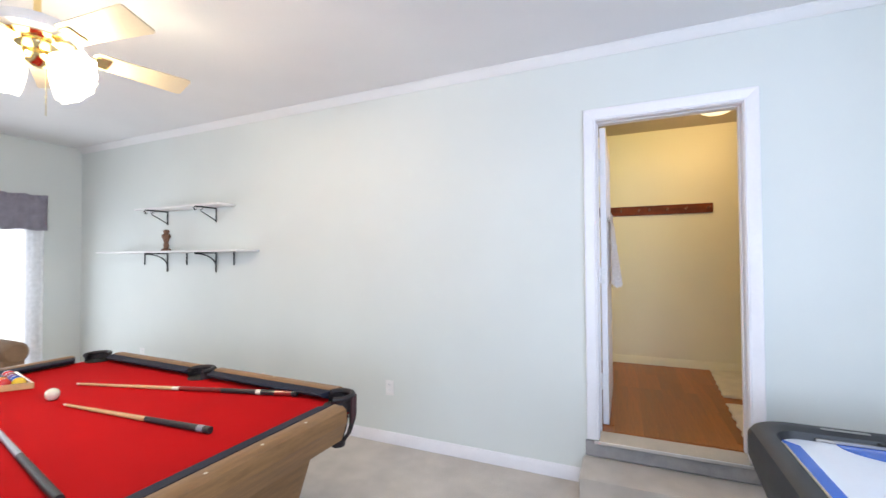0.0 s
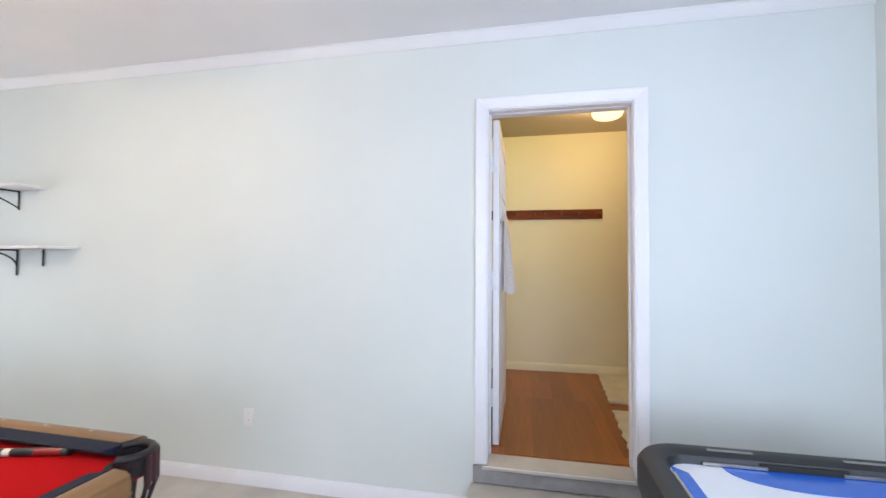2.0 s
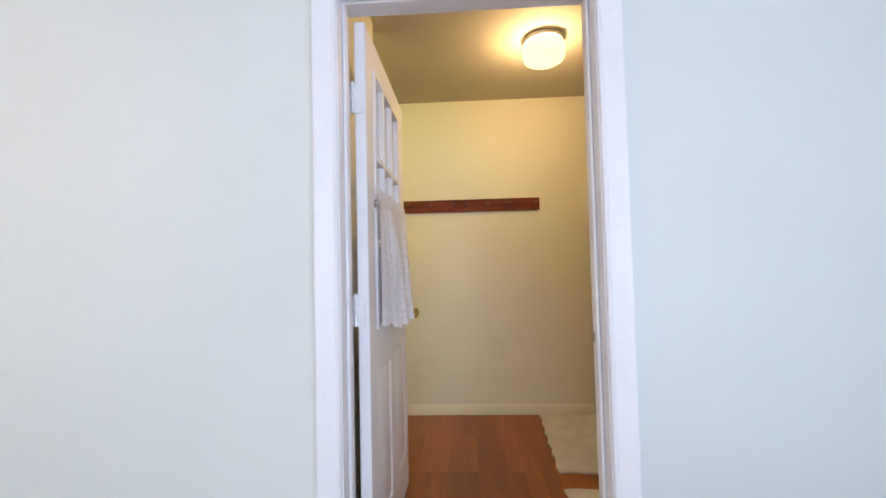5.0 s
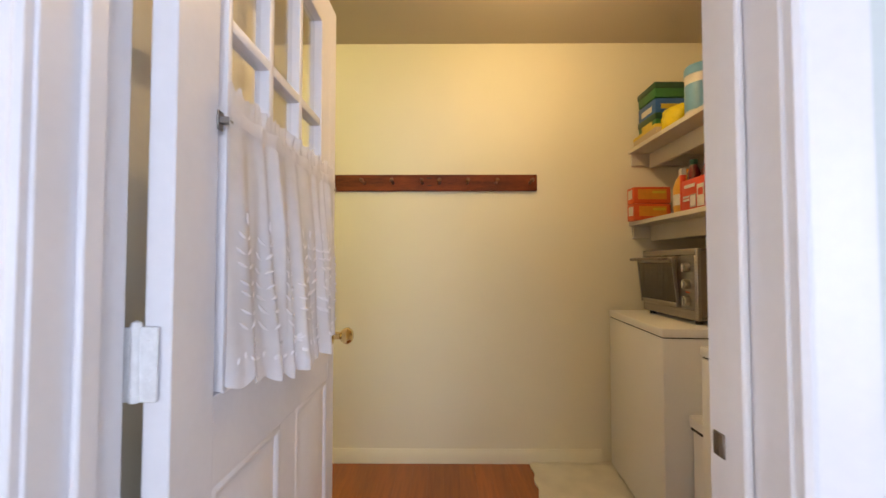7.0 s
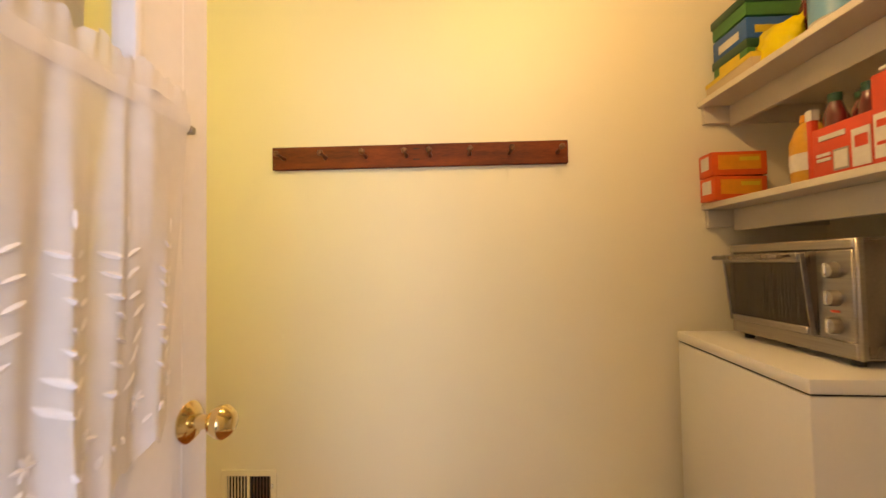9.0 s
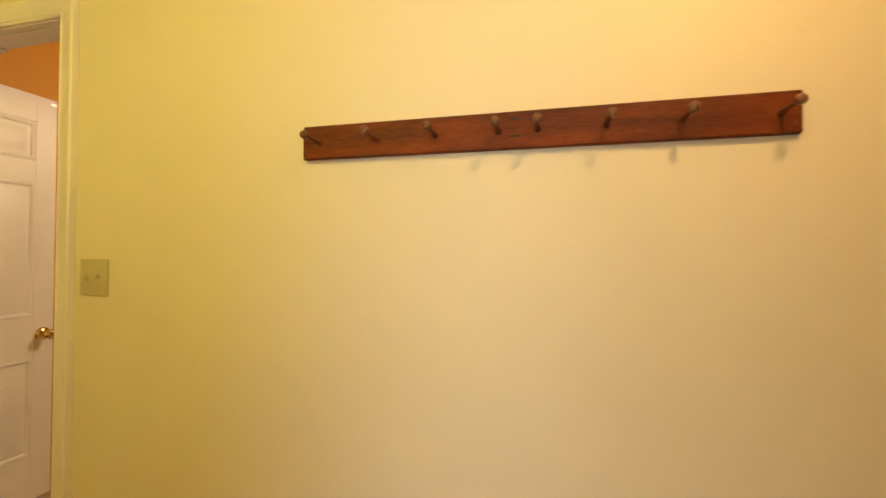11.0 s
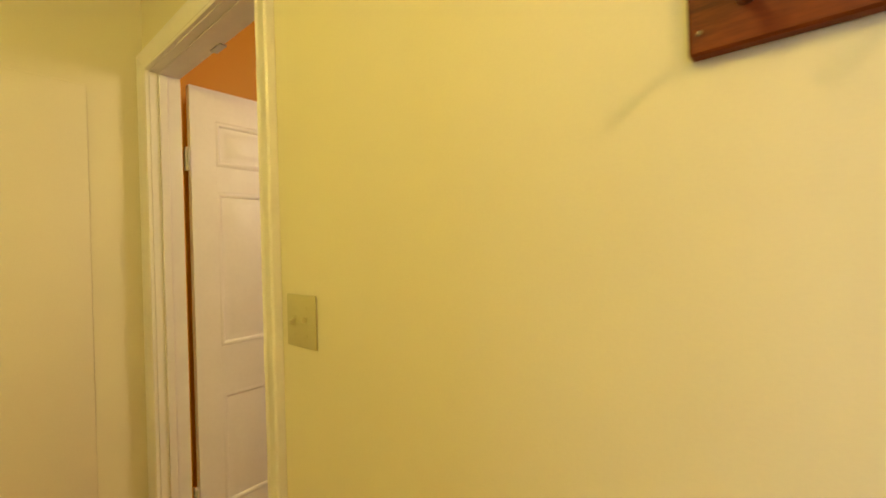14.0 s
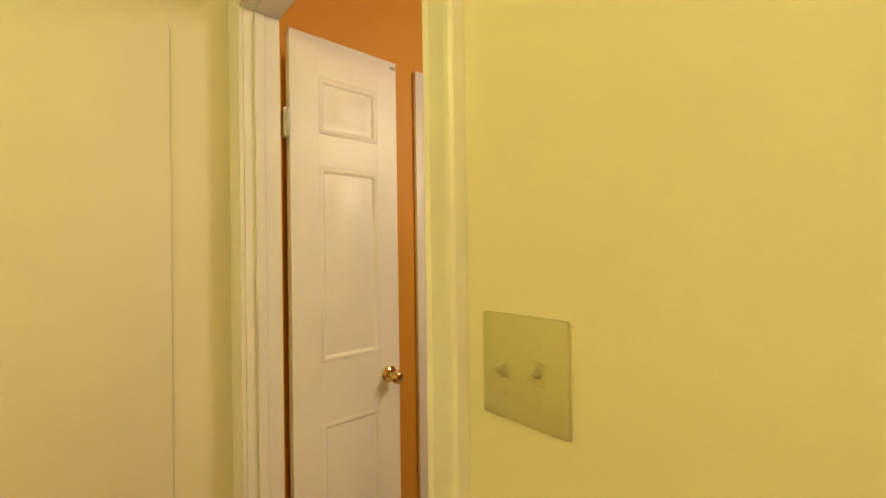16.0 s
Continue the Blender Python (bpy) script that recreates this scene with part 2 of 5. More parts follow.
def ring(outer, inner, z0, z1):
    """A frame between two outlines of as many points."""
    bm = bmesh.new()
    n = len(outer)
    rows = [[bm.verts.new((*p, z)) for p in o] for o, z in ((outer, z0), (outer, z1), (inner, z1), (inner, z0))]
    for i in range(4):
        a, b = rows[i], rows[(i + 1) % 4]
        for k in range(n):
            bm.faces.new((a[k], a[(k + 1) % n], b[(k + 1) % n], b[k]))
    bmesh.ops.recalc_face_normals(bm, faces=bm.faces)
    return bm


def rounded(x0, y0, x1, y1, r, seg=8):
    out = []
    for cx, cy, a in ((x1 - r, y1 - r, 0), (x0 + r, y1 - r, 90), (x0 + r, y0 + r, 180), (x1 - r, y0 + r, 270)):
        for k in range(seg + 1):
            t = radians(a + 90 * k / seg)
            out.append((cx + r * math.cos(t), cy + r * math.sin(t)))
    return out


def sheet(fn, nu, nv):
    """A surface fn(u, v), u and v from 0 to 1."""
    bm = bmesh.new()
    g = [[bm.verts.new(fn(i / nu, j / nv)) for j in range(nv + 1)] for i in range(nu + 1)]
    for i in range(nu):
        for j in range(nv):
            bm.faces.new((g[i][j], g[i + 1][j], g[i + 1][j + 1], g[i][j + 1]))
    return bm


def smooth(me):
    me.polygons.foreach_set("use_smooth", [True] * len(me.polygons))
    me.set_sharp_from_angle(angle=radians(38))


def part(name, bm, material, parent=None, label=""):
    me = bpy.data.meshes.new(name)
    bm.to_mesh(me)
    bm.free()
    me.materials.append(M[material])
    smooth(me)
    ob = new(name, me)
    if parent is not None:
        ob.parent = parent
    return tagged(ob, label)


def thing(name, label, category, m=None, group=""):
    ob = new(name)
    ob.empty_display_size = 0.1
    if m is not None:
        ob.matrix_world = m
    return tagged(ob, label, category, group)


def structure(name, bm, material, label, category):
    return tagged(part(name, bm, material), label, category, kind="structure")


def same(name, ob, parent, m):
    """A further piece on the mesh of ob."""
    c = new(name, ob.data)
    c.parent = parent
    c.matrix_basis = m
    return c


# ---- setting: the games room (z = 0 is the small room's floor, y = 0 the wall with its door) ----
CARPET = -0.28
CEIL, CEIL_U = 2.448, 2.395
JL, JR, HEAD = 0.008, 0.772, 1.986
WX, SY, EX = -5.72, -6.0, 1.87
T = 0.12
FAR = 1.90
LX, RX = -2.142, 1.93
FLOOR = 0.045

structure("floor_games_room", rbox((WX - T, SY - T, CARPET - 0.1), (EX + T, 0.0, CARPET)), "carpet",
          "beige short-pile carpet of the games room", "carpet floor")
structure("wall_north", join(rbox((WX - T, 0, CARPET), (JL - 0.012, 0.06, CEIL)), rbox((JR + 0.012, 0, CARPET), (EX + T, 0.06, CEIL)),
                             rbox((JL - 0.012, 0, HEAD + 0.012), (JR + 0.012, 0.06, CEIL)), rbox((JL - 0.012, 0.004, CARPET), (JR + 0.012, 0.06, -0.1))),
          "mint", "pale mint painted wall with the doorway", "wall")
WY0, WY1, WZ0, WZ1 = -2.9, -0.42, -0.15, 1.55
structure("wall_west", join(rbox((WX - T, SY, CARPET), (WX, WY0, CEIL)), rbox((WX - T, WY1, CARPET), (WX, 0, CEIL)),
                            rbox((WX - T, WY0, CARPET), (WX, WY1, WZ0)), rbox((WX - T, WY0, WZ1), (WX, WY1, CEIL))),
          "mint", "pale mint painted wall with a bright window", "wall")
structure("wall_south", join(rbox((WX - T, SY - T, CARPET), (-0.65, SY, CEIL)), rbox((1.84, SY - T, CARPET), (EX + T, SY, CEIL)),
                             rbox((-0.65, SY - T, CARPET), (1.84, SY, 0.45)), rbox((-0.65, SY - T, 2.25), (1.84, SY, CEIL))),
          "mint", "pale mint painted wall behind", "wall")
structure("wall_east", join(rbox((EX, SY, CARPET), (EX + T, -3.8, CEIL)), rbox((EX, -1.6, CARPET), (EX + T, -0.001, CEIL)),
                            rbox((EX, -3.8, CARPET), (EX + T, -1.6, 0.3)), rbox((EX, -3.8, 2.1), (EX + T, -1.6, CEIL))), "mint", "pale mint painted side wall", "wall")
structure("ceiling_games_room", rbox((WX - T, SY - T, CEIL), (EX + T, 0.06, CEIL + 0.1)), "ceiling", "white painted plaster ceiling", "ceiling")


def crown(length):
    """A crown moulding along x, against the wall at y = 0 and the ceiling at z = 0."""
    prof = [(0, 0), (0, -0.058), (-0.006, -0.058), (-0.009, -0.050), (-0.014, -0.046), (-0.024, -0.032), (-0.036, -0.016), (-0.040, -0.010), (-0.046, -0.008), (-0.046, 0)]
    bm = bmesh.new()
    a = [bm.verts.new((0, y, z)) for y, z in prof]
    b = [bm.verts.new((length, y, z)) for y, z in prof]
    for k in range(len(prof)):
        bm.faces.new((a[k], a[(k + 1) % len(prof)], b[(k + 1) % len(prof)], b[k]))
    bm.faces.new(a)
    bm.faces.new(b[::-1])
    bmesh.ops.recalc_face_normals(bm, faces=bm.faces)
    return bm


structure("trim_crown_north", moved(crown(EX - WX), pose(WX, -0.001, CEIL - 0.001)), "ceiling", "white crown moulding under the ceiling", "crown moulding")


def skirting(length, h=0.085, d=0.016):
    prof = [(0, 0), (-d, 0), (-d, h - 0.022), (-d + 0.005, h - 0.012), (-d * 0.4, h), (0, h)]
    bm = bmesh.new()
    a = [bm.verts.new((0, y, z)) for y, z in prof]
    b = [bm.verts.new((length, y, z)) for y, z in prof]
    for k in range(len(prof)):
        bm.faces.new((a[k], a[(k + 1) % len(prof)], b[(k + 1) % len(prof)], b[k]))
    bm.faces.new(a)
    bm.faces.new(b[::-1])
    bmesh.ops.recalc_face_normals(bm, faces=bm.faces)
    return bm


structure("baseboard_north", moved(skirting(-0.095 - WX), pose(WX, -0.001, CARPET + 0.002)), "trim", "white painted baseboard above the carpet", "baseboard")
structure("baseboard_north_east", moved(skirting(EX - 0.87), pose(0.87, -0.001, CARPET + 0.002)), "trim", "white painted baseboard above the carpet", "baseboard")

def wedge(x0, x1, y0, y1, z0, front, back):
    """A board that rises from its front to its back."""
    bm = rbox((x0, y0, z0), (x1, y1, front))
    for v in bm.verts:
        if v.co.y > (y0 + y1) / 2 and v.co.z > (z0 + front) / 2:
            v.co.z = back
    bmesh.ops.bevel(bm, geom=bm.edges[:], offset=0.003, segments=1, profile=0.5, affect='EDGES')
    return bm


# step, riser and sill of the doorway
structure("step", rbox((-0.092, -0.30, CARPET), (0.86, -0.001, -0.103), 0.018, 2), "carpet", "carpeted step below the doorway", "step")
structure("riser", rbox((-0.076, -0.018, -0.101), (0.84, -0.001, -0.006), 0.004), "concrete", "grey concrete riser under the door sill", "step riser")
structure("sill", wedge(JL + 0.0005, JR - 0.0005, -0.034, 0.0495, -0.012, 0.006, FLOOR - 0.006), "sill", "tan vinyl door sill", "door sill")
structure("sill_nosing", rbox((JL - 0.03, -0.046, -0.012), (JR + 0.01, -0.036, 0.007), 0.003), "alu", "bright metal nosing of the door sill", "sill nosing")


def casing_board(length, width=0.07, foot=0, top=0):
    """A moulded casing along z, mitred at foot and top; its inner edge at x = 0, its back at y = 0."""
    prof = [(0, 0), (0, -0.012), (0.006, -0.016), (0.014, -0.013), (0.02, -0.015), (0.05, -0.02), (0.06, -0.024), (width - 0.004, -0.024), (width, -0.02), (width, 0)]
    bm = bmesh.new()
    a = [bm.verts.new((x, y, -foot * x)) for x, y in prof]
    b = [bm.verts.new((x, y, length + top * x)) for x, y in prof]
    for k in range(len(prof)):
        bm.faces.new((a[k], a[(k + 1) % len(prof)], b[(k + 1) % len(prof)], b[k]))
    bm.faces.new(a)
    bm.faces.new(b[::-1])
    bmesh.ops.recalc_face_normals(bm, faces=bm.faces)
    return bm


def doorway(name, x0, x1, head, y_front, y_back, z0, label, both=False, stop=0.045):
    """Jambs, stops and casings of an opening in a wall along x, the front facing -y."""
    d = thing(name, label, "door frame")
    tagged(d, kind="structure")
    w = 0.07
    part("casing", moved(casing_board(head + 0.0035 - z0, w, 0, 1), pose(x1 + 0.004, y_front - 0.001, z0)), "trim", d)
    part("casing", moved(casing_board(head + 0.0035 - z0, w, 0, 1), pose(x0 - 0.004, y_front - 0.001, z0) @ Matrix.Scale(-1, 4, (1, 0, 0))), "trim", d)
    part("casing", moved(casing_board(x1 - x0 + 0.008, w, 1, 1), Matrix.Translation((x0 - 0.004, y_front - 0.001, head + 0.004)) @ Matrix(((0, 0, 1, 0), (0, 1, 0, 0), (1, 0, 0, 0), (0, 0, 0, 1)))), "trim", d)
    part("jamb", rbox((x0 - 0.011, y_front - 0.002, z0), (x0, y_back + 0.004, head), 0.001), "trim", d)
    part("jamb", rbox((x1, y_front - 0.002, z0), (x1 + 0.011, y_back + 0.004, head), 0.001), "trim", d)
    part("head_jamb", rbox((x0 - 0.011, y_front - 0.002, head), (x1 + 0.011, y_back + 0.004, head + 0.011), 0.001), "trim", d)
    ym = y_back - stop
    part("stop", rbox((x0 + 0.0005, ym - 0.03, z0), (x0 + 0.011, ym, head - 0.001), 0.003), "trim", d)
    part("stop", rbox((x1 - 0.011, ym - 0.03, z0), (x1 - 0.0005, ym, head - 0.001), 0.003), "trim", d)
    part("stop", rbox((x0 + 0.012, ym - 0.03, head - 0.005), (x1 - 0.012, ym, head - 0.0005), 0.001), "trim", d)
    return d


frame_1 = doorway("door_frame_1", JL, JR, HEAD, 0.0, T, 0.005, "white painted door frame with moulded casing")
part("strike_plate", rbox((JR - 0.002, 0.095, 0.905), (JR + 0.003, 0.116, 0.935), 0.001), "steel2", frame_1, "dark brass strike plate")

# ---- setting: the small room ----
structure("wall_north_inner", join(rbox((LX, 0.06, -0.1), (JL - 0.012, T, CEIL_U + 0.1)), rbox((JR + 0.012, 0.06, -0.1), (RX, T, CEIL_U + 0.1)),
                                   rbox((JL - 0.012, 0.06, HEAD + 0.012), (JR + 0.012, T, CEIL_U + 0.1)), rbox((JL - 0.012, 0.0605, -0.1), (JR + 0.012, T, -0.013))),
          "cream", "cream painted inner face of the door wall", "wall")
DL, DR, DH, BACK = -2.06, -1.184, 2.077, 2.002
structure("wall_far", join(rbox((LX - T, FAR, -0.1), (DL - 0.012, BACK, CEIL_U)), rbox((DR + 0.012, FAR, -0.1), (RX + T, BACK, CEIL_U)),
                           rbox((DL - 0.012, FAR, DH + 0.012), (DR + 0.012, BACK, CEIL_U))),
          "cream", "cream painted far wall with a coat rack", "wall")
structure("wall_left", rbox((LX - T, T, -0.1), (LX, FAR, CEIL_U)), "cream", "cream painted end wall", "wall")
structure("wall_behind_door", rbox((-0.15, T, -0.1), (-0.065, 0.84, CEIL_U)), "cream", "cream painted return wall behind the open door", "wall")
structure("wall_right", rbox((RX, T, -0.1), (RX + T, FAR, CEIL_U)), "cream", "cream painted wall behind the shelves", "wall")
structure("ceiling_small_room", rbox((LX - T, T, CEIL_U), (RX + T, BACK + 0.002, CEIL_U + 0.1)), "ceil_u", "cream painted ceiling of the small room, its shade put into the colour", "ceiling")
structure("baseboard_far", moved(skirting(1.285 - DR - 0.08, 0.075), pose(DR + 0.08, FAR - 0.001, FLOOR + 0.001)), "cream", "painted baseboard along the far wall", "baseboard")
structure("baseboard_left", moved(skirting(FAR - T, 0.09), Matrix.Translation((LX + 0.001, T, FLOOR + 0.001)) @ pose(0, 0, 0, 0, 0, 90)), "cream",
          "painted baseboard along the end wall", "baseboard")
frame_2 = doorway("door_frame_2", DL, DR, DH, FAR, BACK, 0.005, "cream painted frame of the double door")
part("catch_plate", rbox((-1.72, FAR + 0.09, DH - 0.004), (-1.64, FAR + 0.115, DH + 0.001), 0.001), "steel", frame_2, "small steel ball catch")

# thin cream slab that marks off a rectangle of the end wall
d3 = thing("door_3", "plain thin cream slab on the end wall", "door", pose(LX, 0.94, FLOOR + 0.004))
tagged(d3, kind="structure")
part("slab", rbox((0.0005, 0, 0), (0.007, 0.782, 1.945), 0.004, 2), "cream", d3)

# ---- setting: the orange hall beyond ----
HX, HY, CEIL_H = -2.245, 4.6, 2.72
structure("floor_hall", rbox((HX - T, BACK, -0.1), (1.0, HY, 0.0)), "sill", "tan floor of the hall", "floor")
structure("wall_hall_left", join(rbox((HX - T, BACK, 0), (HX, 2.735, CEIL_H)), rbox((HX - T, 2.90, 0), (HX, HY, CEIL_H)), rbox((HX - T, 2.735, 2.085), (HX, 2.90, CEIL_H))),
          "orange", "orange painted hall wall", "wall")
structure("wall_hall_back", rbox((HX - T, HY, 0), (1.0, HY + T, CEIL_H)), "orange", "orange painted hall wall", "wall")
structure("wall_hall_right", rbox((1.0, BACK, 0), (1.0 + T, HY, CEIL_H)), "orange", "orange painted hall wall", "wall")
structure("wall_hall_near", join(rbox((HX, BACK, 0), (DL - 0.012, BACK + 0.012, CEIL_H)), rbox((DR + 0.012, BACK, 0), (1.0, BACK + 0.012, CEIL_H)),
                                 rbox((DL - 0.012, BACK, DH + 0.012), (DR + 0.012, BACK + 0.012, CEIL_H))), "orange", "orange painted face of the dividing wall", "wall")
structure("ceiling_hall", rbox((HX - T, BACK + 0.003, CEIL_H + 0.001), (1.0 + T, HY + T, CEIL_H + 0.1)), "ceiling", "white hall ceiling", "ceiling")


# ---- door leaf of the small room, half glazed, with its lace curtain ----
def knob_set(parent, x, y, z, side=1, r=0.027):
    """A round knob with its rose; side: the way it points along x."""
    m = pose(x, y, z, 0, 90 * side, 0)
    k = part("door_knob", lathe([(0, 0), (0.031, 0), (0.033, 0.004), (0.024, 0.012), (0.012, 0.016), (0.011, 0.034), (0.019, 0.040),
                                 (r, 0.050), (r + 0.002, 0.060), (r - 0.004, 0.070), (0.014, 0.075), (0, 0.076)], 28, m=m), "brass", parent, "polished brass knob")
    return k


def raised_panel(y0, z0, y1, z1, x, depth=0.009, side=1):
    """A sunk field with a raised middle on a door's face at x, facing along x."""
    def loop(g, d):
        return [(x + side * d, a, b) for a, b in ((y0 + g, z0 + g), (y1 - g, z0 + g), (y1 - g, z1 - g), (y0 + g, z1 - g))]
    bm = bmesh.new()
    rows = [[bm.verts.new(p) for p in loop(g, d)] for g, d in ((0, 0.001), (0.006, 0.004), (0.014, 0.003), (0.022, -depth * 0.55), (0.032, -depth * 0.55), (0.052, 0.001))]
    for a, b in zip(rows, rows[1:]):
        for k in range(4):
            bm.faces.new((a[k], a[(k + 1) % 4], b[(k + 1) % 4], b[k]))
    bm.faces.new(rows[-1])
    bmesh.ops.recalc_face_normals(bm, faces=bm.faces)
    return bm


def hinge(parent, x, y, z, h=0.1):
    hg = part("hinge", join(tube([(x, y, z), (x, y, z + h)], 0.007, 10), lathe([(0, 0), (0.008, 0), (0.006, 0.006), (0, 0.009)], 10, (x, y, z + h)),
                            rbox((x - 0.03, y - 0.0015, z), (x + 0.03, y + 0.0015, z + h), 0.001)), "hinge", parent, "white painted hinge")
    for dx, dz in ((-0.018, 0.02), (0.018, 0.03), (-0.018, 0.07), (0.018, 0.08)):
        part("screw", lathe([(0, 0), (0.004, 0), (0.003, 0.001), (0, 0.001)], 8, m=pose(x + dx, y - 0.0015, z + dz, 90)), "hinge", hg)
    return hg


LEAF_W, LEAF_H = 0.808, 1.935
leaf = thing("door_1", "white half-glazed door standing open into the small room", "door", pose(0.02, 0.142, 0.047, 0, 0, -0.15))
GY0, GY1, GZ0, GZ1 = 0.128, 0.652, 0.885, 1.828
PY0, PY1 = 0.106, 0.742
TH = 0.038
part("stile", rbox((0, 0, 0), (TH, PY0, LEAF_H), 0.002), "trim", leaf)
part("stile", rbox((0, PY1, 0), (TH, LEAF_W, LEAF_H), 0.002), "trim", leaf)
part("sash_stile", rbox((0.0005, GY1 - 0.001, GZ0 - 0.0005), (TH - 0.0005, PY1 + 0.001, GZ1 + 0.0005)), "trim", leaf)
part("top_rail", rbox((0.0005, PY0 - 0.001, GZ1), (TH - 0.0005, PY1 + 0.001, LEAF_H - 0.001), 0.001), "trim", leaf)
PZ0, PZ1 = 0.17, 0.738
part("lock_rail", rbox((0.0005, PY0 - 0.001, PZ1), (TH - 0.0005, PY1 + 0.001, GZ0), 0.001), "trim", leaf)
part("bottom_rail", rbox((0.0005, PY0 - 0.001, 0.001), (TH - 0.0005, PY1 + 0.001, PZ0), 0.001), "trim", leaf)
PM = (PY0 + PY1) / 2
part("mullion", rbox((0.0005, PM - 0.045, PZ0 - 0.001), (TH - 0.0005, PM + 0.045, PZ1 + 0.001), 0.001), "trim", leaf)
for a, b in ((PY0, PM - 0.045), (PM + 0.045, PY1)):
    part("panel", join(rbox((0.008, a, PZ0), (TH - 0.014, b, PZ1)), raised_panel(a, PZ0, b, PZ1, TH - 0.002)), "trim", leaf)
for k in (1, 2):
    y = GY0 + (GY1 - GY0) * k / 3
    part("glazing_bar", rbox((0.004, y - 0.012, GZ0), (TH + 0.002, y + 0.012, GZ1), 0.005, 2), "trim", leaf)
    z = GZ0 + (GZ1 - GZ0) * k / 3
    part("glazing_bar", rbox((0.005, GY0, z - 0.012), (TH + 0.001, GY1, z + 0.012), 0.005, 2), "trim", leaf)
for lo, hi in (((GY0 - 0.004, GZ0), (GY0 + 0.012, GZ1)), ((GY1 - 0.012, GZ0), (GY1 + 0.004, GZ1)), ((GY0, GZ1 - 0.012), (GY1, GZ1 + 0.004)), ((GY0, GZ0 - 0.004), (GY1, GZ0 + 0.012))):
    part("bead", rbox((0.004, lo[0], lo[1]), (TH + 0.004, hi[0], hi[1]), 0.004, 2), "trim", leaf)
for i in range(3):
    for j in range(3):
        y0, y1 = (GY0 + (GY1 - GY0) * k / 3 for k in (i, i + 1))
        z0, z1 = (GZ0 + (GZ1 - GZ0) * k / 3 for k in (j, j + 1))
        p = part("pane", rbox((0.017, y0 + 0.008, z0 + 0.008), (0.021, y1 - 0.008, z1 - 0.008)), "glass", leaf)
        p.visible_shadow = False
knob_set(leaf, TH, LEAF_W - 0.05, 0.868, r=0.025)
part("latch_plate", rbox((0.008, LEAF_W - 0.001, 0.825), (0.030, LEAF_W + 0.002, 0.92), 0.001), "brass", leaf)
for z in (0.225, 0.913, 1.62):
    hinge(leaf, -0.004, -0.008, z)

# curtain rod on the door's face
rod = thing("curtain_rod", "thin white cafe curtain rod on the door glass", "curtain rod", leaf.matrix_world.copy())
RZ = 1.332
part("bar", tube([(TH + 0.014, 0.106, RZ), (TH + 0.014, 0.738, RZ)], 0.005, 10), "white", rod)
for y in (0.106, 0.738):
    part("bracket", join(rbox((TH + 0.0005, y - 0.008, RZ - 0.016), (TH + 0.004, y + 0.008, RZ + 0.016), 0.001),
                         rbox((TH + 0.003, y - 0.006, RZ - 0.006), (TH + 0.022, y + 0.006, RZ + 0.006), 0.002)), "steel", rod, "small metal bracket")

curtain = thing("lace_curtain", "white lace cafe curtain with embroidered leaves, gathered on a rod", "curtain", leaf.matrix_world.copy())
CY0, CY1 = 0.098, 0.728


def drape(u, v):
    """The curtain's cloth: u along the rod, v from the hem (0) to the frill (1)."""
    fall = 1 - min(v, 0.9) / 0.9
    edge = min(1.0, 0.15 + u * 7)
    y = CY0 + (CY1 - CY0) * u - 0.055 * u * fall + 0.016 * fall * edge * math.sin(u * 6.0) + 0.006 * fall * math.sin(u * 31)
    w = u + 0.06 * noise.noise((u * 3.0, 1.3, 8.0))
    n1 = noise.noise((w * 8.0, v * 0.7, 3.1))
    n2 = noise.noise((w * 21.0, v * 1.7 + 5.0, 0.4))
    flare = (0.17 * u * (1 - u) + 0.014 * u) * fall
    fold = edge * (0.036 * n1 * (0.3 + fall) + 0.007 * math.sin(w * 47 + 7 * n1) * (0.4 + 0.6 * fall) + 0.008 * n2)
    tight = 0.25 if 0.87 < v < 0.93 else 1.0
    x = TH + 0.021 + max(-0.012 - 0.7 * flare, fold * tight) + flare
    hem = 0.030 - 0.085 * u * (1 - u) + 0.006 * math.sin(u * 15) + 0.010 * n1
    z = 0.872 + hem * fall + v * 0.52
    if v > 0.93:
        k = (v - 0.93) / 0.07
        x = TH + 0.018 + 0.014 * k * noise.noise((w * 30.0, 2.0, 1.0))
        z += k * (0.016 * noise.noise((u * 38.0, 7.0, 2.0)) + 0.004 * math.sin(w * 50))
    return Vector((x, y, z))


CW, CH = CY1 - CY0, 0.52
part("cloth", sheet(drape, 220, 44), "lace", curtain)
part("header_tape", sheet(lambda u, v: drape(u, 0.88 + 0.05 * v) + Vector((0.0025, 0, 0)), 200, 3), "lace", curtain)


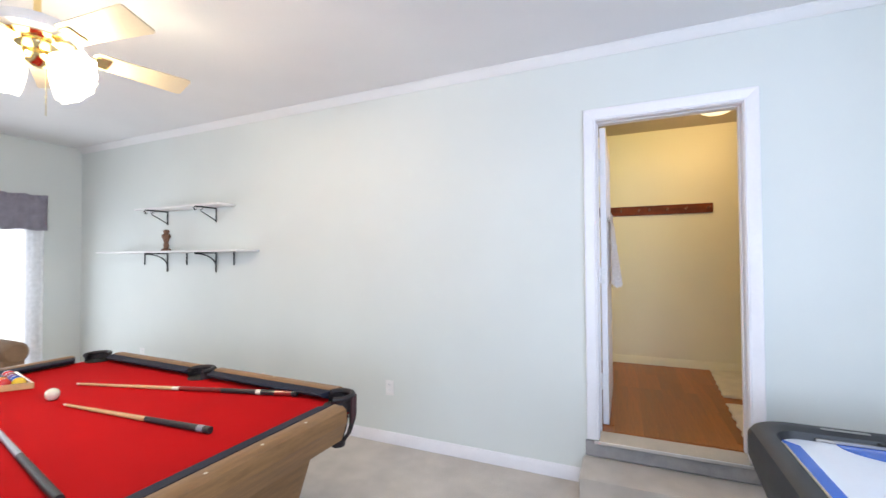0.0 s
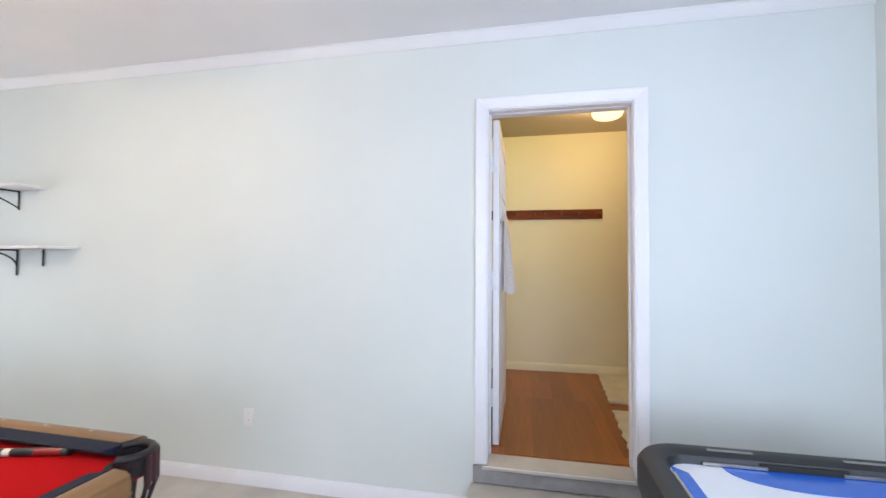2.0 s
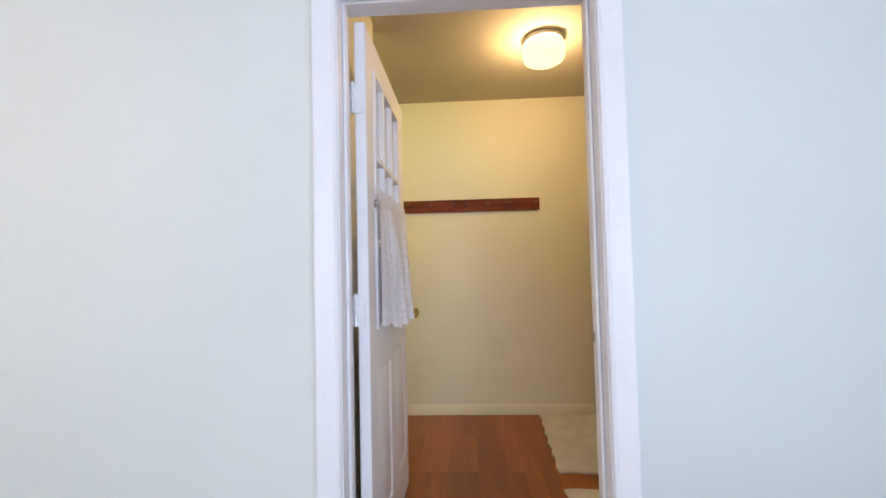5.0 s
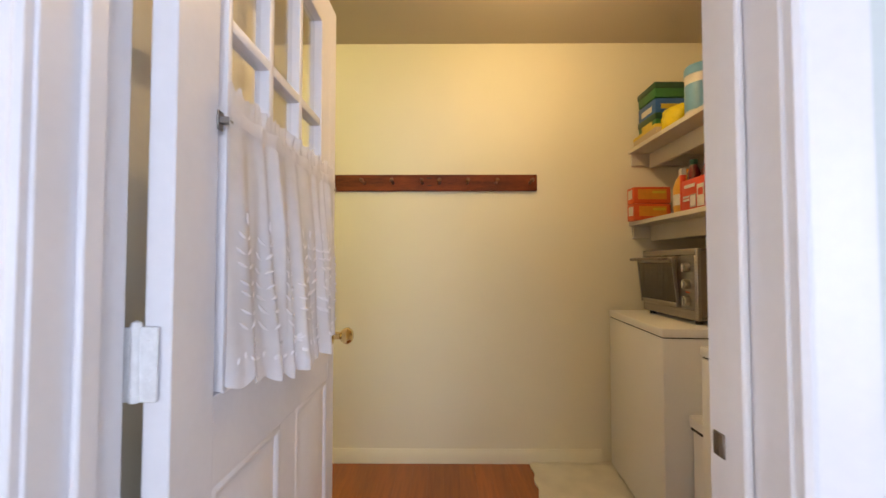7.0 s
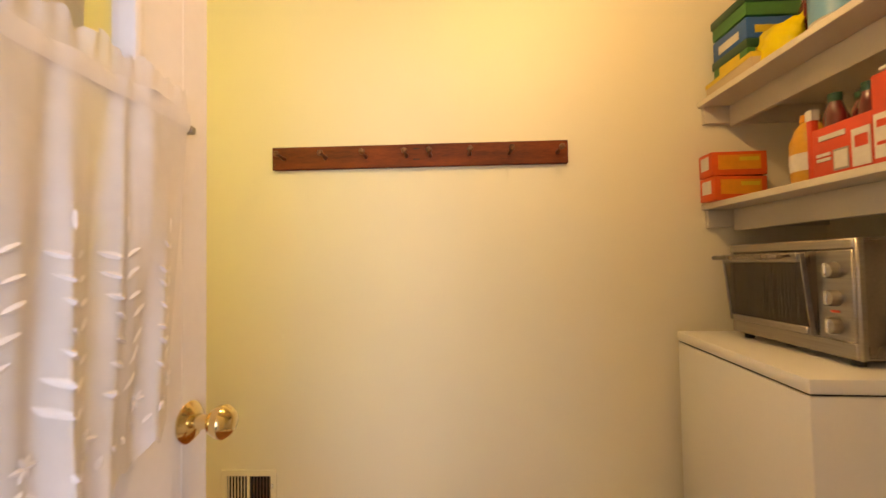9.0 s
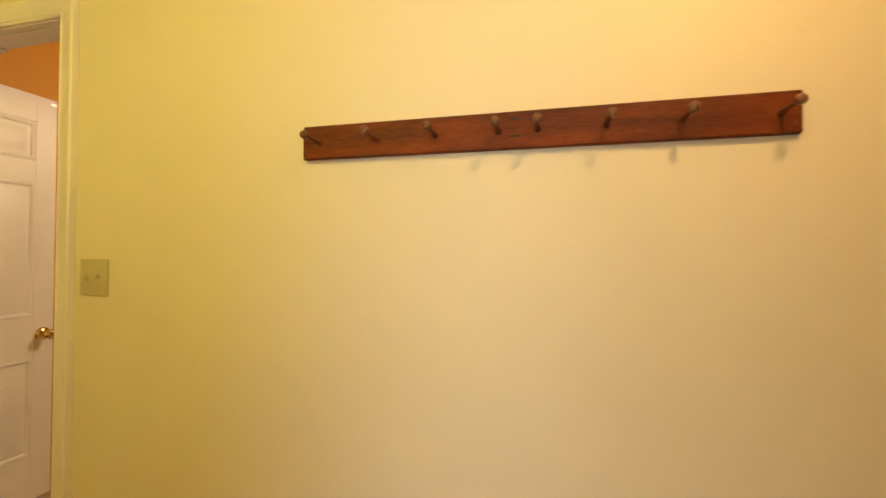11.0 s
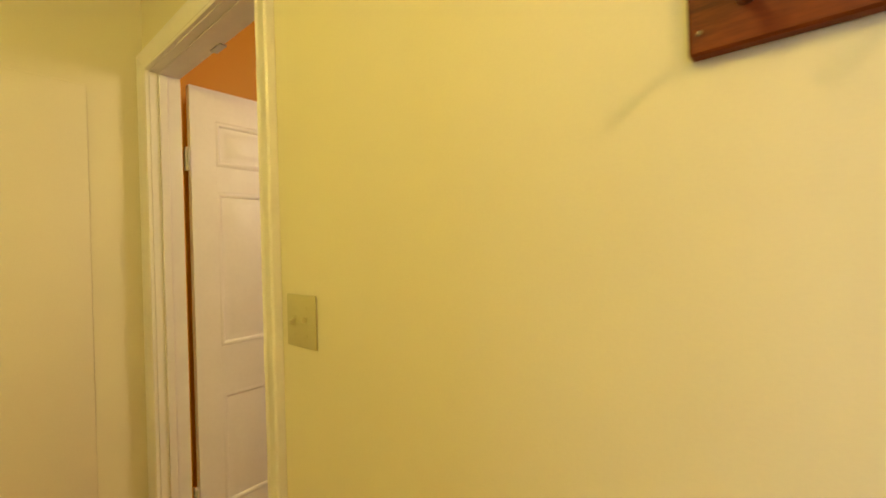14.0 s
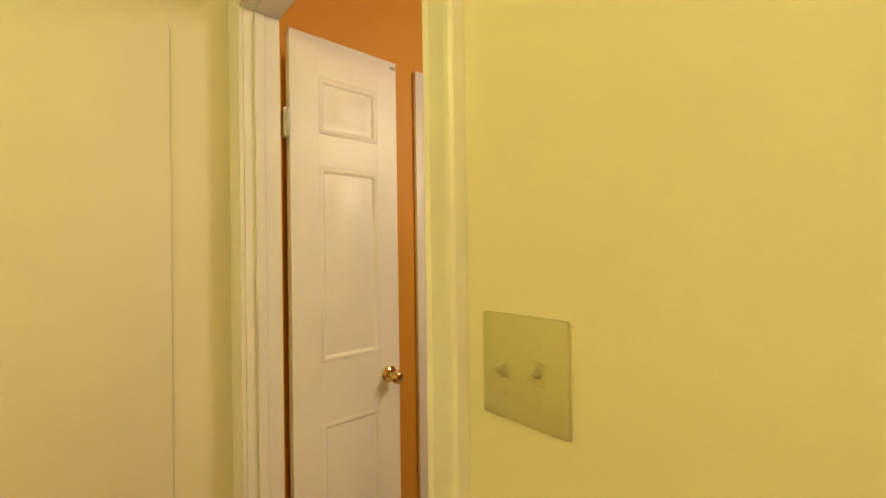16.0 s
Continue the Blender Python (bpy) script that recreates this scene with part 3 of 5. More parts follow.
def stitched_leaf(u, v, length, width, angle):
    """A satin-stitched leaf that lies on the cloth, its root at u, v; sizes in metres."""
    ca, sa = math.cos(angle), math.sin(angle)

    def at(a, b, lift):
        uu = min(0.995, max(0.005, u + (a * ca - b * sa) / CW))
        return drape(uu, min(0.85, max(0.02, v + (a * sa + b * ca) / CH))) + Vector((lift, 0, 0))
    bm = bmesh.new()
    root, tip = bm.verts.new(at(0, 0, 0.002)), bm.verts.new(at(length, 0, 0.002))
    rows = []
    for t, k in ((0.25, 0.8), (0.55, 1.0), (0.82, 0.6)):
        rows.append([bm.verts.new(at(length * t, sgn * width * k / 2, 0.002 + 0.002 * (sgn == 0))) for sgn in (-1, 0, 1)])
    for a, b in zip(rows, rows[1:]):
        for k in (0, 1):
            bm.faces.new((a[k], a[k + 1], b[k + 1], b[k]))
    for k in (0, 1):
        bm.faces.new((root, rows[0][k + 1], rows[0][k]))
        bm.faces.new((tip, rows[-1][k], rows[-1][k + 1]))
    return bm


rng = random.Random(4)
leaves = []
for col in range(8):
    u0 = 0.07 + col * 0.123
    for k in range(7):
        v = 0.17 + k * 0.052
        us = u0 + 0.012 * math.sin(k * 0.9 + col)
        for sgn in (-1, 1):
            ang = radians(90 - sgn * rng.uniform(48, 66))
            leaves.append(stitched_leaf(us + sgn * 0.005, v + rng.uniform(-0.008, 0.008), rng.uniform(0.024, 0.032) * (1 - 0.04 * k), rng.uniform(0.006, 0.0085), ang))
    leaves.append(stitched_leaf(u0 + 0.012 * math.sin(6.3 + col), 0.17 + 7 * 0.052, 0.024, 0.008, radians(90)))
    for k in range(6):
        leaves.append(stitched_leaf(u0 + 0.06, 0.12, 0.012, 0.006, radians(60 * k + rng.uniform(-8, 8))))
    for k in range(4):
        leaves.append(stitched_leaf(u0 - 0.045 + k * 0.03, 0.055 + 0.012 * (k % 2), 0.013, 0.007, radians(rng.uniform(40, 140))))
part("embroidery", join(*leaves), "stitch", curtain, "raised satin leaf embroidery")["kind"] = "stuff"
part("hem", sheet(lambda u, v: drape(u, 0.035 * v) + Vector((0.001, 0, -0.014 * abs(math.sin(math.pi * 11 * u)) * (1 - v))), 220, 2), "lace", curtain, "scalloped lace hem")

# ---- coat rack on the far wall ----
rack = thing("coat_rack", "dark red stained wooden board with turned pegs on the wall", "coat rack", pose(-0.247, FAR, 1.548))
board = part("board", rbox((0, -0.019, 0), (1.187, -0.0005, 0.092), 0.003), "walnut", rack)
for x, z in ((0.01, 0.022), (1.17, 0.022)):
    part("screw", lathe([(0, 0), (0.003, 0), (0.002, 0.001), (0, 0.001)], 10, m=pose(x, -0.019, z, 90)), "peg", board)
for z in (0.03, 0.072):
    part("slot", rbox((0.572, -0.0195, z - 0.002), (0.598, -0.0188, z + 0.002)), "dark", board)
for x in (0.05, 0.22, 0.382, 0.546, 0.641, 0.798, 0.957, 1.145):
    pm = pose(x, -0.019, 0.044, 88) @ Matrix.Diagonal((0.95, 0.95, 0.93, 1))
    pg = part("peg", lathe([(0, -0.002), (0.0085, -0.002), (0.0075, 0.012), (0.0055, 0.032), (0.0052, 0.052), (0.0065, 0.066), (0.0095, 0.074)], 16, m=pm), "peg", rack)
    part("peg_head", lathe([(0.0094, 0.0735), (0.0118, 0.078), (0.0112, 0.084), (0.007, 0.089), (0, 0.0905)], 16, m=pm), "pegtip", pg, "paler rounded peg head")

# ---- ceiling lamp ----
lamp = thing("ceiling_light", "lit flush ceiling light with an opal glass drum", "ceiling light", pose(0.84, 1.065, CEIL_U))
part("base", lathe([(0, 0), (0.098, 0), (0.104, -0.006), (0.104, -0.026), (0.098, -0.03), (0, -0.03)], 40), "white", lamp)
sh = part("shade", lathe([(0.100, -0.031), (0.112, -0.04), (0.116, -0.06), (0.116, -0.10), (0.108, -0.122), (0.085, -0.136), (0.05, -0.142), (0, -0.144)], 40), "bulbglass", lamp, "glowing opal glass drum")
sh.visible_shadow = False
# unseen copy of the fixture, added to go with the guessed second bulb
unseen_lamp = copy_thing(lamp, pose(-0.55, 0.52, CEIL_U))

# ---- shelves on the right-hand wall ----
def wall_shelf(z, label):
    s = thing("wall_shelf", label, "shelf", pose(0, 0, z), group="pantry shelves")
    part("board", rbox((1.455, 0.45, -0.022), (RX - 0.001, FAR - 0.001, 0), 0.002), "shelfpaint", s)
    part("brace", rbox((1.565, 0.45, -0.105), (1.585, FAR - 0.021, -0.0225), 0.002), "shelfpaint", s)
    part("cleat", rbox((1.47, FAR - 0.02, -0.09), (RX - 0.002, FAR - 0.001, -0.0225), 0.002), "shelfpaint", s)
    part("bracket", join(rbox((1.50, 0.90, -0.13), (RX - 0.002, 0.92, -0.106), 0.002), rbox((1.49, 0.885, -0.128), (1.56, 0.935, -0.1055), 0.008, 2)), "shelfpaint", s)
    return s


UP, LO = 1.778, 1.372
wall_shelf(UP, "white painted wooden shelf crowded with food packs")
wall_shelf(LO, "white painted wooden shelf with cartons and bottles")


def colour(name, c, rough=0.45, **k):
    M[name] = mat(name, c, rough, vary=k.pop("vary", 0.08), scale=k.pop("scale", 25), **k)
    return name


colour("green_card", (0.036, 0.160, 0.044))
colour("blue_card", (0.024, 0.104, 0.336))
colour("yellow_card", (0.600, 0.440, 0.040))
colour("yellow_film", (0.680, 0.544, 0.016), 0.25, bump=0.4, fine=40)
colour("orange_card", (0.640, 0.088, 0.016))
colour("amber_card", (0.640, 0.256, 0.024))
colour("red_card", (0.592, 0.060, 0.028))
colour("deep_red_card", (0.384, 0.024, 0.016))
colour("label_white", (0.624, 0.592, 0.544))
colour("label_grey", (0.280, 0.272, 0.240))
colour("mustard", (0.576, 0.288, 0.032), 0.3)
colour("can_blue", (0.128, 0.304, 0.496), 0.35)
colour("navy_film", (0.012, 0.028, 0.128), 0.2, bump=0.4, fine=30)
colour("cyan_film", (0.080, 0.336, 0.496), 0.25, bump=0.3, fine=30)
colour("cap_green", (0.016, 0.064, 0.032), 0.35)
colour("cherry_juice", (0.112, 0.010, 0.010), 0.12, coat=0.6)
colour("paper", (0.496, 0.400, 0.272), 0.8, stretch=(3, 3, 120))
colour("red_cloth", (0.62, 0.04, 0.03), 0.8, bump=0.4)
colour("pale_blue", (0.42, 0.62, 0.68), 0.5)
M["clear_plastic"] = clear("clear_plastic", (0.93, 0.92, 0.86), 0.12)


def carton(name, label, lo, hi, base, bands=(), m=None, lid=None, group=""):
    """A printed pack: body, printed panels on the faces that show (-x and -y), and a lid."""
    t = thing(name, label, "food pack", m or Matrix.Translation(((lo[0] + hi[0]) / 2, (lo[1] + hi[1]) / 2, lo[2])), group)
    hx, hy, h = (hi[0] - lo[0]) / 2, (hi[1] - lo[1]) / 2, hi[2] - lo[2]
    part("box", rbox((-hx, -hy, 0.0005), (hx, hy, h), 0.004, 2), base, t)
    if lid:
        part("lid", rbox((-hx - 0.004, -hy - 0.004, h - 0.028), (hx + 0.004, hy + 0.004, h + 0.004), 0.004, 2), lid, t)
    for k, (side, u0, z0, u1, z1, c) in enumerate(bands):
        t1 = 0.0012 + 0.0005 * k
        if side == "x":
            b = rbox((-hx - t1, -hy + u0 * 2 * hy, z0 * h), (-hx - 0.0002, -hy + u1 * 2 * hy, z1 * h))
        else:
            b = rbox((-hx + u0 * 2 * hx, -hy - t1, z0 * h), (-hx + u1 * 2 * hx, -hy - 0.0002, z1 * h))
        part("print", b, c, t)
    return t


def bottle(name, label, x, y, z, prof, body, cap=None, cap_prof=None, band=None):
    t = thing(name, label, "bottle", pose(x, y, z))
    part("body", lathe(prof, 24), body, t)
    if cap:
        part("cap", lathe(cap_prof, 20), cap, t)
    if band:
        r, z0, z1, c = band
        part("label", lathe([(r - 0.001, z0), (r, z0), (r, z1), (r - 0.001, z1)], 24), c, t)
    return t


def pouch(name, label, x, y, z, w, h, d, c, turn=0, lean=0, prints=()):
    """A soft filled bag with pinched ends and creases."""
    t = thing(name, label, "food bag", pose(x, y, z, 0, lean, turn))

    def fn(u, v):
        a = 2 * math.pi * u
        full = max(0.02, math.sin(math.pi * min(1, 0.12 + v * 0.88)) ** 0.5)
        crease = 1 + 0.10 * math.sin(5 * a + 9 * v) * math.sin(13 * v)
        return Vector((math.cos(a) * d / 2 * full * crease, math.sin(a) * w / 2 * (0.86 + 0.14 * full) * crease, v * h + 0.003 * math.sin(7 * a)))
    part("bag", sheet(fn, 28, 18), c, t)
    for v0, v1, u0, u1, cc in prints:
        part("print", sheet(lambda u, v: Vector((1.03, 1.0, 1.0)) * fn(u0 + (u1 - u0) * u, v0 + (v1 - v0) * v), 8, 6), cc, t)
    return t


# upper shelf
carton("magazine_stack", "pile of yellow-edged magazines on the shelf", (1.47, 1.60, UP), (1.69, 1.87, UP + 0.055), "paper",
       [("x", 0, 0.7, 1, 1.0, "yellow_card"), ("y", 0, 0.7, 1, 1.0, "yellow_card")], m=pose(1.58, 1.735, UP, 0, 0, -3))
for k, (c, lid, lab) in enumerate((("green_card", "cap_green", "green tub stacked on the magazines"), ("blue_card", "blue_card", "blue carton between two green ones"),
                                   ("green_card", "cap_green", "green tub with a dark lid on top"))):
    z = UP + 0.058 + k * 0.079
    carton("food_tub", lab, (1.50, 1.675, z), (1.69, 1.86, z + 0.074), c, [("x", 0.2, 0.2, 0.8, 0.6, "label_white" if k == 1 else "yellow_card"),
           ("y", 0.15, 0.25, 0.6, 0.6, "yellow_card")] if k < 2 else [], lid=lid if k != 1 else None, group="stacked tubs")
pouch("snack_bag", "bright yellow foil bag on the shelf", 1.53, 1.575, UP, 0.13, 0.135, 0.08, "yellow_film", 20, 8)
bottle("sauce_jar", "dark glass jar with a green lid", 1.62, 1.54, UP, [(0, 0.001), (0.04, 0.001), (0.042, 0.01), (0.042, 0.16), (0.03, 0.19), (0, 0.19)], "cherry_juice",
       "cap_green", [(0.031, 0.185), (0.033, 0.19), (0.033, 0.215), (0, 0.217)])
bottle("powder_tub", "blue and white plastic tub with a blue lid", 1.575, 1.42, UP, [(0, 0.001), (0.062, 0.001), (0.064, 0.006), (0.064, 0.215), (0.06, 0.22), (0, 0.22)], "label_white",
       "can_blue", [(0.0665, 0.205), (0.0675, 0.21), (0.0675, 0.24), (0.06, 0.25), (0, 0.25)], (0.0652, 0.045, 0.165, "can_blue"))
bottle("plastic_jar", "clear ribbed plastic jar", 1.58, 1.255, UP, [(0, 0.001), (0.066, 0.001), (0.07, 0.02), (0.066, 0.045), (0.07, 0.07), (0.066, 0.10), (0.07, 0.13), (0.066, 0.16), (0.068, 0.2), (0.04, 0.225)],
       "clear_plastic", "label_white", [(0.046, 0.222), (0.048, 0.225), (0.048, 0.25), (0, 0.252)])
pouch("snack_bag", "orange and yellow snack bag", 1.54, 1.115, UP, 0.16, 0.22, 0.08, "amber_card", 8, 4, [(0.3, 0.7, 0.30, 0.62, "red_card"), (0.72, 0.86, 0.35, 0.6, "yellow_card")])
bottle("sauce_bottle", "red sauce bottle with a dark cap", 1.55, 0.985, UP, [(0, 0.001), (0.036, 0.001), (0.038, 0.01), (0.038, 0.14), (0.015, 0.19), (0, 0.19)], "red_card",
       "cap_green", [(0.016, 0.185), (0.02, 0.187), (0.02, 0.22), (0, 0.222)])
# lower shelf
for k in (0, 1):
    carton("tea_box", "orange and red cardboard box, two stacked", (1.43, 1.775, LO + k * 0.09), (1.625, 1.86, LO + k * 0.09 + 0.088), "orange_card",
           [("x", 0.2, 0.3, 0.8, 0.85, "label_white"), ("y", 0.12, 0.25, 0.88, 0.85, "amber_card"), ("y", 0.5, 0.6, 0.85, 0.76, "yellow_card")],
           m=pose(1.5275, 1.8175, LO + k * 0.09, 0, 0, 2 - 4 * k), group="orange boxes")
bottle("mustard_bottle", "squat orange plastic bottle", 1.525, 1.47, LO, [(0, 0.001), (0.045, 0.001), (0.05, 0.02), (0.05, 0.12), (0.035, 0.16), (0.02, 0.18), (0, 0.18)], "mustard",
       "amber_card", [(0.021, 0.178), (0.024, 0.18), (0.022, 0.2), (0, 0.205)], (0.0512, 0.035, 0.085, "label_white"))
carton("bottle_carton", "open red drinks carton with a white label", (1.465, 1.232, LO), (1.60, 1.395, LO + 0.13), "red_card",
       [("x", 0.36, 0.06, 0.62, 0.48, "label_grey"), ("x", 0.38, 0.10, 0.60, 0.44, "label_white"), ("x", 0.02, 0.05, 0.30, 0.75, "label_white"), ("x", 0.05, 0.4, 0.25, 0.62, "red_card"),
        ("x", 0.40, 0.72, 0.85, 0.82, "label_white"), ("x", 0.66, 0.3, 0.9, 0.36, "label_white"), ("x", 0.66, 0.4, 0.9, 0.46, "label_white")])
carton("carton_handle", "white-tipped upright corner of the drinks carton", (1.468, 1.397, LO), (1.488, 1.416, LO + 0.19), "red_card", [("x", 0, 0.85, 1, 1.0, "label_white"), ("y", 0, 0.85, 1, 1.0, "label_white")])
for x, y in ((1.50, 1.36), (1.56, 1.35), (1.52, 1.29)):
    bottle("drink_bottle", "dark drink bottle standing in the carton", x, y, LO + 0.1305, [(0, 0), (0.026, 0), (0.026, 0.03), (0.013, 0.07), (0, 0.07)], "cherry_juice",
           "cap_green", [(0.0145, 0.066), (0.0155, 0.068), (0.0155, 0.088), (0, 0.089)])
carton("drinks_carton", "tall dark red drinks carton with a white corner", (1.465, 1.140, LO), (1.585, 1.228, LO + 0.208), "deep_red_card",
       [("x", 0.0, 0.0, 1.0, 0.99, "red_card"), ("x", 0.0, 0.80, 0.5, 0.985, "label_white"), ("x", 0.3, 0.06, 0.98, 0.55, "label_white"), ("x", 0.4, 0.4, 0.9, 0.48, "red_card"), ("x", 0.4, 0.2, 0.9, 0.24, "red_card"),
        ("y", 0.1, 0.56, 0.55, 0.68, "red_card"), ("y", 0.1, 0.80, 0.5, 0.88, "red_card"), ("y", 0.1, 0.2, 0.7, 0.24, "red_card"), ("y", 0.1, 0.3, 0.6, 0.33, "red_card")])
part("handle_strap", tube([(1.47, 1.21, LO + 0.2145), (1.475, 1.15, LO + 0.219), (1.48, 1.06, LO + 0.212), (1.485, 0.93, LO + 0.222)], 0.006, 6), "label_white",
     thing("plastic_wrap", "white plastic carrying strap over the cartons", "carrying strap"))
for y in (1.045, 0.945):
    bottle("juice_bottle", "dark red juice bottle with a white cap", 1.535, y, LO, [(0, 0.001), (0.042, 0.001), (0.045, 0.01), (0.045, 0.12), (0.03, 0.17), (0.02, 0.18), (0, 0.18)], "cherry_juice",
           "label_white", [(0.021, 0.175), (0.027, 0.179), (0.027, 0.207), (0.02, 0.214), (0, 0.214)], (0.0462, 0.055, 0.105, "label_white"))
carton("detergent_box", "tall dark blue carton with a pale blue foot", (1.49, 0.79, LO), (1.62, 0.892, LO + 0.34), "navy_film", [("x", 0, 0.0, 1, 0.4, "cyan_film"), ("x", 0.1, 0.03, 0.9, 0.14, "label_white"), ("y", 0, 0, 1, 0.4, "cyan_film")])

# ---- appliances ----
def appliance(name, label, x0, y0, y1, top, lid_h, category, turn=0):
    a = thing(name, label, category, pose(x0, y0, FLOOR, 0, 0, turn))
    w, top = y1 - y0, top - FLOOR
    part("body", rbox((0, 0.002, 0.03), (0.64, w - 0.002, top - lid_h - 0.003), 0.006, 2), "enamel", a)
    part("gasket", rbox((0.004, 0.006, top - lid_h - 0.0035), (0.634, w - 0.008, top - lid_h + 0.001)), "dark", a, "dark seam under the lid")
    part("lid", rbox((-0.003, 0, top - lid_h), (0.642, w, top), 0.007, 2), "enamel", a)
    for x in (0.05, 0.58):
        for y in (0.06, w - 0.06):
            part("foot", lathe([(0, 0.0005), (0.02, 0.0005), (0.02, 0.031), (0, 0.031)], 12, (x, y, 0)), "black", a)
    return a


appliance("chest_freezer", "white enamelled chest freezer with a flat lid against the wall", 1.268, 1.195, FAR - 0.058, 0.892, 0.036, "freezer", -4.2)
dry = appliance("clothes_dryer", "white enamelled clothes dryer with a slim door slot", 1.255, 0.262, 0.938, 0.878, 0.034, "dryer")
part("door_panel", rbox((-0.003, 0.05, 0.12), (0.004, 0.62, 0.642), 0.003, 2), "enamel", dry)
part("slot", rbox((-0.002, 0.06, 0.644), (0.003, 0.625, 0.649), 0.001), "dark", dry, "dark grip slot")
bn = thing("waste_bin", "cream plastic waste bin with a lid between the appliances", "waste bin", pose(1.475, 1.068, FLOOR))
part("tub", moved(prism(rounded(-0.12, -0.108, 0.12, 0.108, 0.03, 5), 0.0, 0.49), Matrix()), "enamel", bn)
part("rim", ring(rounded(-0.128, -0.114, 0.128, 0.114, 0.034, 5), rounded(-0.118, -0.106, 0.118, 0.106, 0.03, 5), 0.478, 0.4905), "dark", bn, "dark rim line")
part("lid", prism(rounded(-0.132, -0.118, 0.132, 0.118, 0.036, 5), 0.491, 0.522), "enamel", bn)

# ---- toaster oven on the freezer ----
ov = thing("toaster_oven", "brushed steel toaster oven with its glass door ajar", "toaster oven", pose(1.445, 1.262, 0.892))
OW, OD, OH = 0.46, 0.36, 0.315
part("shell", rbox((0.008, 0, 0.018), (OD, OW, OH), 0.012, 3), "steel2", ov)
part("front_frame", join(rbox((0, 0, 0.018), (0.02, 0.012, OH), 0.004), rbox((0, OW - 0.012, 0.018), (0.02, OW, OH), 0.004), rbox((0, 0.011, OH - 0.03), (0.02, OW - 0.011, OH - 0.001), 0.004),
                         rbox((0, 0.011, 0.018), (0.02, OW - 0.011, 0.06), 0.004)), "steel", ov)
part("control_panel", rbox((-0.001, 0.012, 0.059), (0.019, 0.115, OH - 0.029), 0.003), "steel", ov)
part("cavity", rbox((0.012, 0.116, 0.06), (0.02, OW - 0.013, OH - 0.031)), "dark", ov)
for z in (0.235, 0.165, 0.095):
    kn = part("dial", lathe([(0, 0), (0.021, 0), (0.021, 0.016), (0.018, 0.022), (0, 0.023)], 24, m=pose(-0.001, 0.062, z, 0, -90)), "steel", ov, "chrome dial")
    part("pointer", rbox((-0.027, 0.058, z - 0.018), (-0.022, 0.066, z + 0.018), 0.002), "chrome", kn)
part("indicator", rbox((-0.003, 0.05, 0.128), (0.0, 0.075, 0.134)), "red_card", ov, "small red indicator")
dm = Matrix.Translation((-0.002, 0, 0.062)) @ pose(0, 0, 0, 0, -6, 0)
door_o = part("oven_door", moved(join(rbox((-0.014, 0.118, 0), (0, 0.122, 0.22), 0.001), rbox((-0.014, OW - 0.020, 0), (0, OW - 0.014, 0.22), 0.002), rbox((-0.014, 0.131, 0), (0, OW - 0.027, 0.02), 0.003),
                                 rbox((-0.014, 0.131, 0.195), (0, OW - 0.027, 0.22), 0.003)), dm), "steel", ov, "steel framed door, slightly open")
part("glass", moved(rbox((-0.010, 0.121, 0.019), (-0.004, OW - 0.019, 0.196)), dm), "ovenglass", door_o)
part("handle", moved(join(rbox((-0.058, 0.14, 0.208), (-0.040, OW - 0.03, 0.222), 0.005, 2), rbox((-0.045, 0.15, 0.21), (-0.012, 0.165, 0.219), 0.002), rbox((-0.045, OW - 0.055, 0.21), (-0.012, OW - 0.04, 0.219), 0.002)), dm), "steel2", door_o)
for z in (0.11, 0.15):
    part("wire_rack", tube([(0.010, 0.125, z), (0.010, OW - 0.02, z)], 0.002, 6), "chrome", ov)
for k in range(5):
    for j in range(5):
        part("vent_slot", rbox((0.07 + k * 0.052, -0.001, 0.262 + j * 0.008), (0.108 + k * 0.052, 0.002, 0.266 + j * 0.008)), "dark", ov)
for k in range(5):
    for j in range(3):
        part("vent_slot", rbox((0.07 + k * 0.052, -0.001, 0.11 + j * 0.01), (0.108 + k * 0.052, 0.002, 0.113 + j * 0.01)), "steel2", ov)
for x in (0.03, OD - 0.03):
    for y in (0.04, OW - 0.04):
        part("foot", lathe([(0, 0.0005), (0.014, 0.0005), (0.016, 0.02), (0, 0.02)], 12, (x, y, 0)), "black", ov)
cord = thing("power_cord", "black power cord of the toaster oven", "power cord")
part("cable", tube([(1.78, 1.262, 0.93), (1.785, 1.24, 0.90), (1.77, 1.21, 0.8965), (1.755, 1.185, 0.89), (1.75, 1.17, 0.86), (1.76, 1.165, 0.80)], 0.0045, 8), "black", cord)
cl = thing("folded_cloth", "crumpled red and blue cloth lying on the dryer", "cloth", pose(1.375, 0.79, -0.0275))


def rumple(x, y, w, d, z):
    return sheet(lambda u, v: Vector((x + u * w, y + v * d, z + 0.010 * math.sin(9 * u + 4 * v) * math.sin(math.pi * v) + 0.020 * math.sin(math.pi * v) * math.sin(math.pi * u))), 24, 14)


part("red_part", moved(rumple(0.0, 0.02, 0.24, 0.11, 0.909), Matrix()), "red_cloth", cl)
part("blue_part", moved(rumple(-0.03, 0.06, 0.045, 0.06, 0.908), Matrix()), "can_blue", cl)
fold = thing("paper_folder", "pale blue paper folder leaning on the wall", "folder", pose(1.84, 1.195, 0.893, 0, 14, 0))
part("cover", rbox((0, 0.02, 0), (0.006, 0.30, 0.22), 0.001), "pale_blue", fold)
part("sheet", rbox((-0.004, 0.03, 0.002), (-0.001, 0.28, 0.20)), "label_white", fold)

# ---- small things on the walls and floor ----
sw = thing("light_switch", "ivory double toggle switch plate on the wall", "light switch", pose(-1.081, FAR, 1.142))
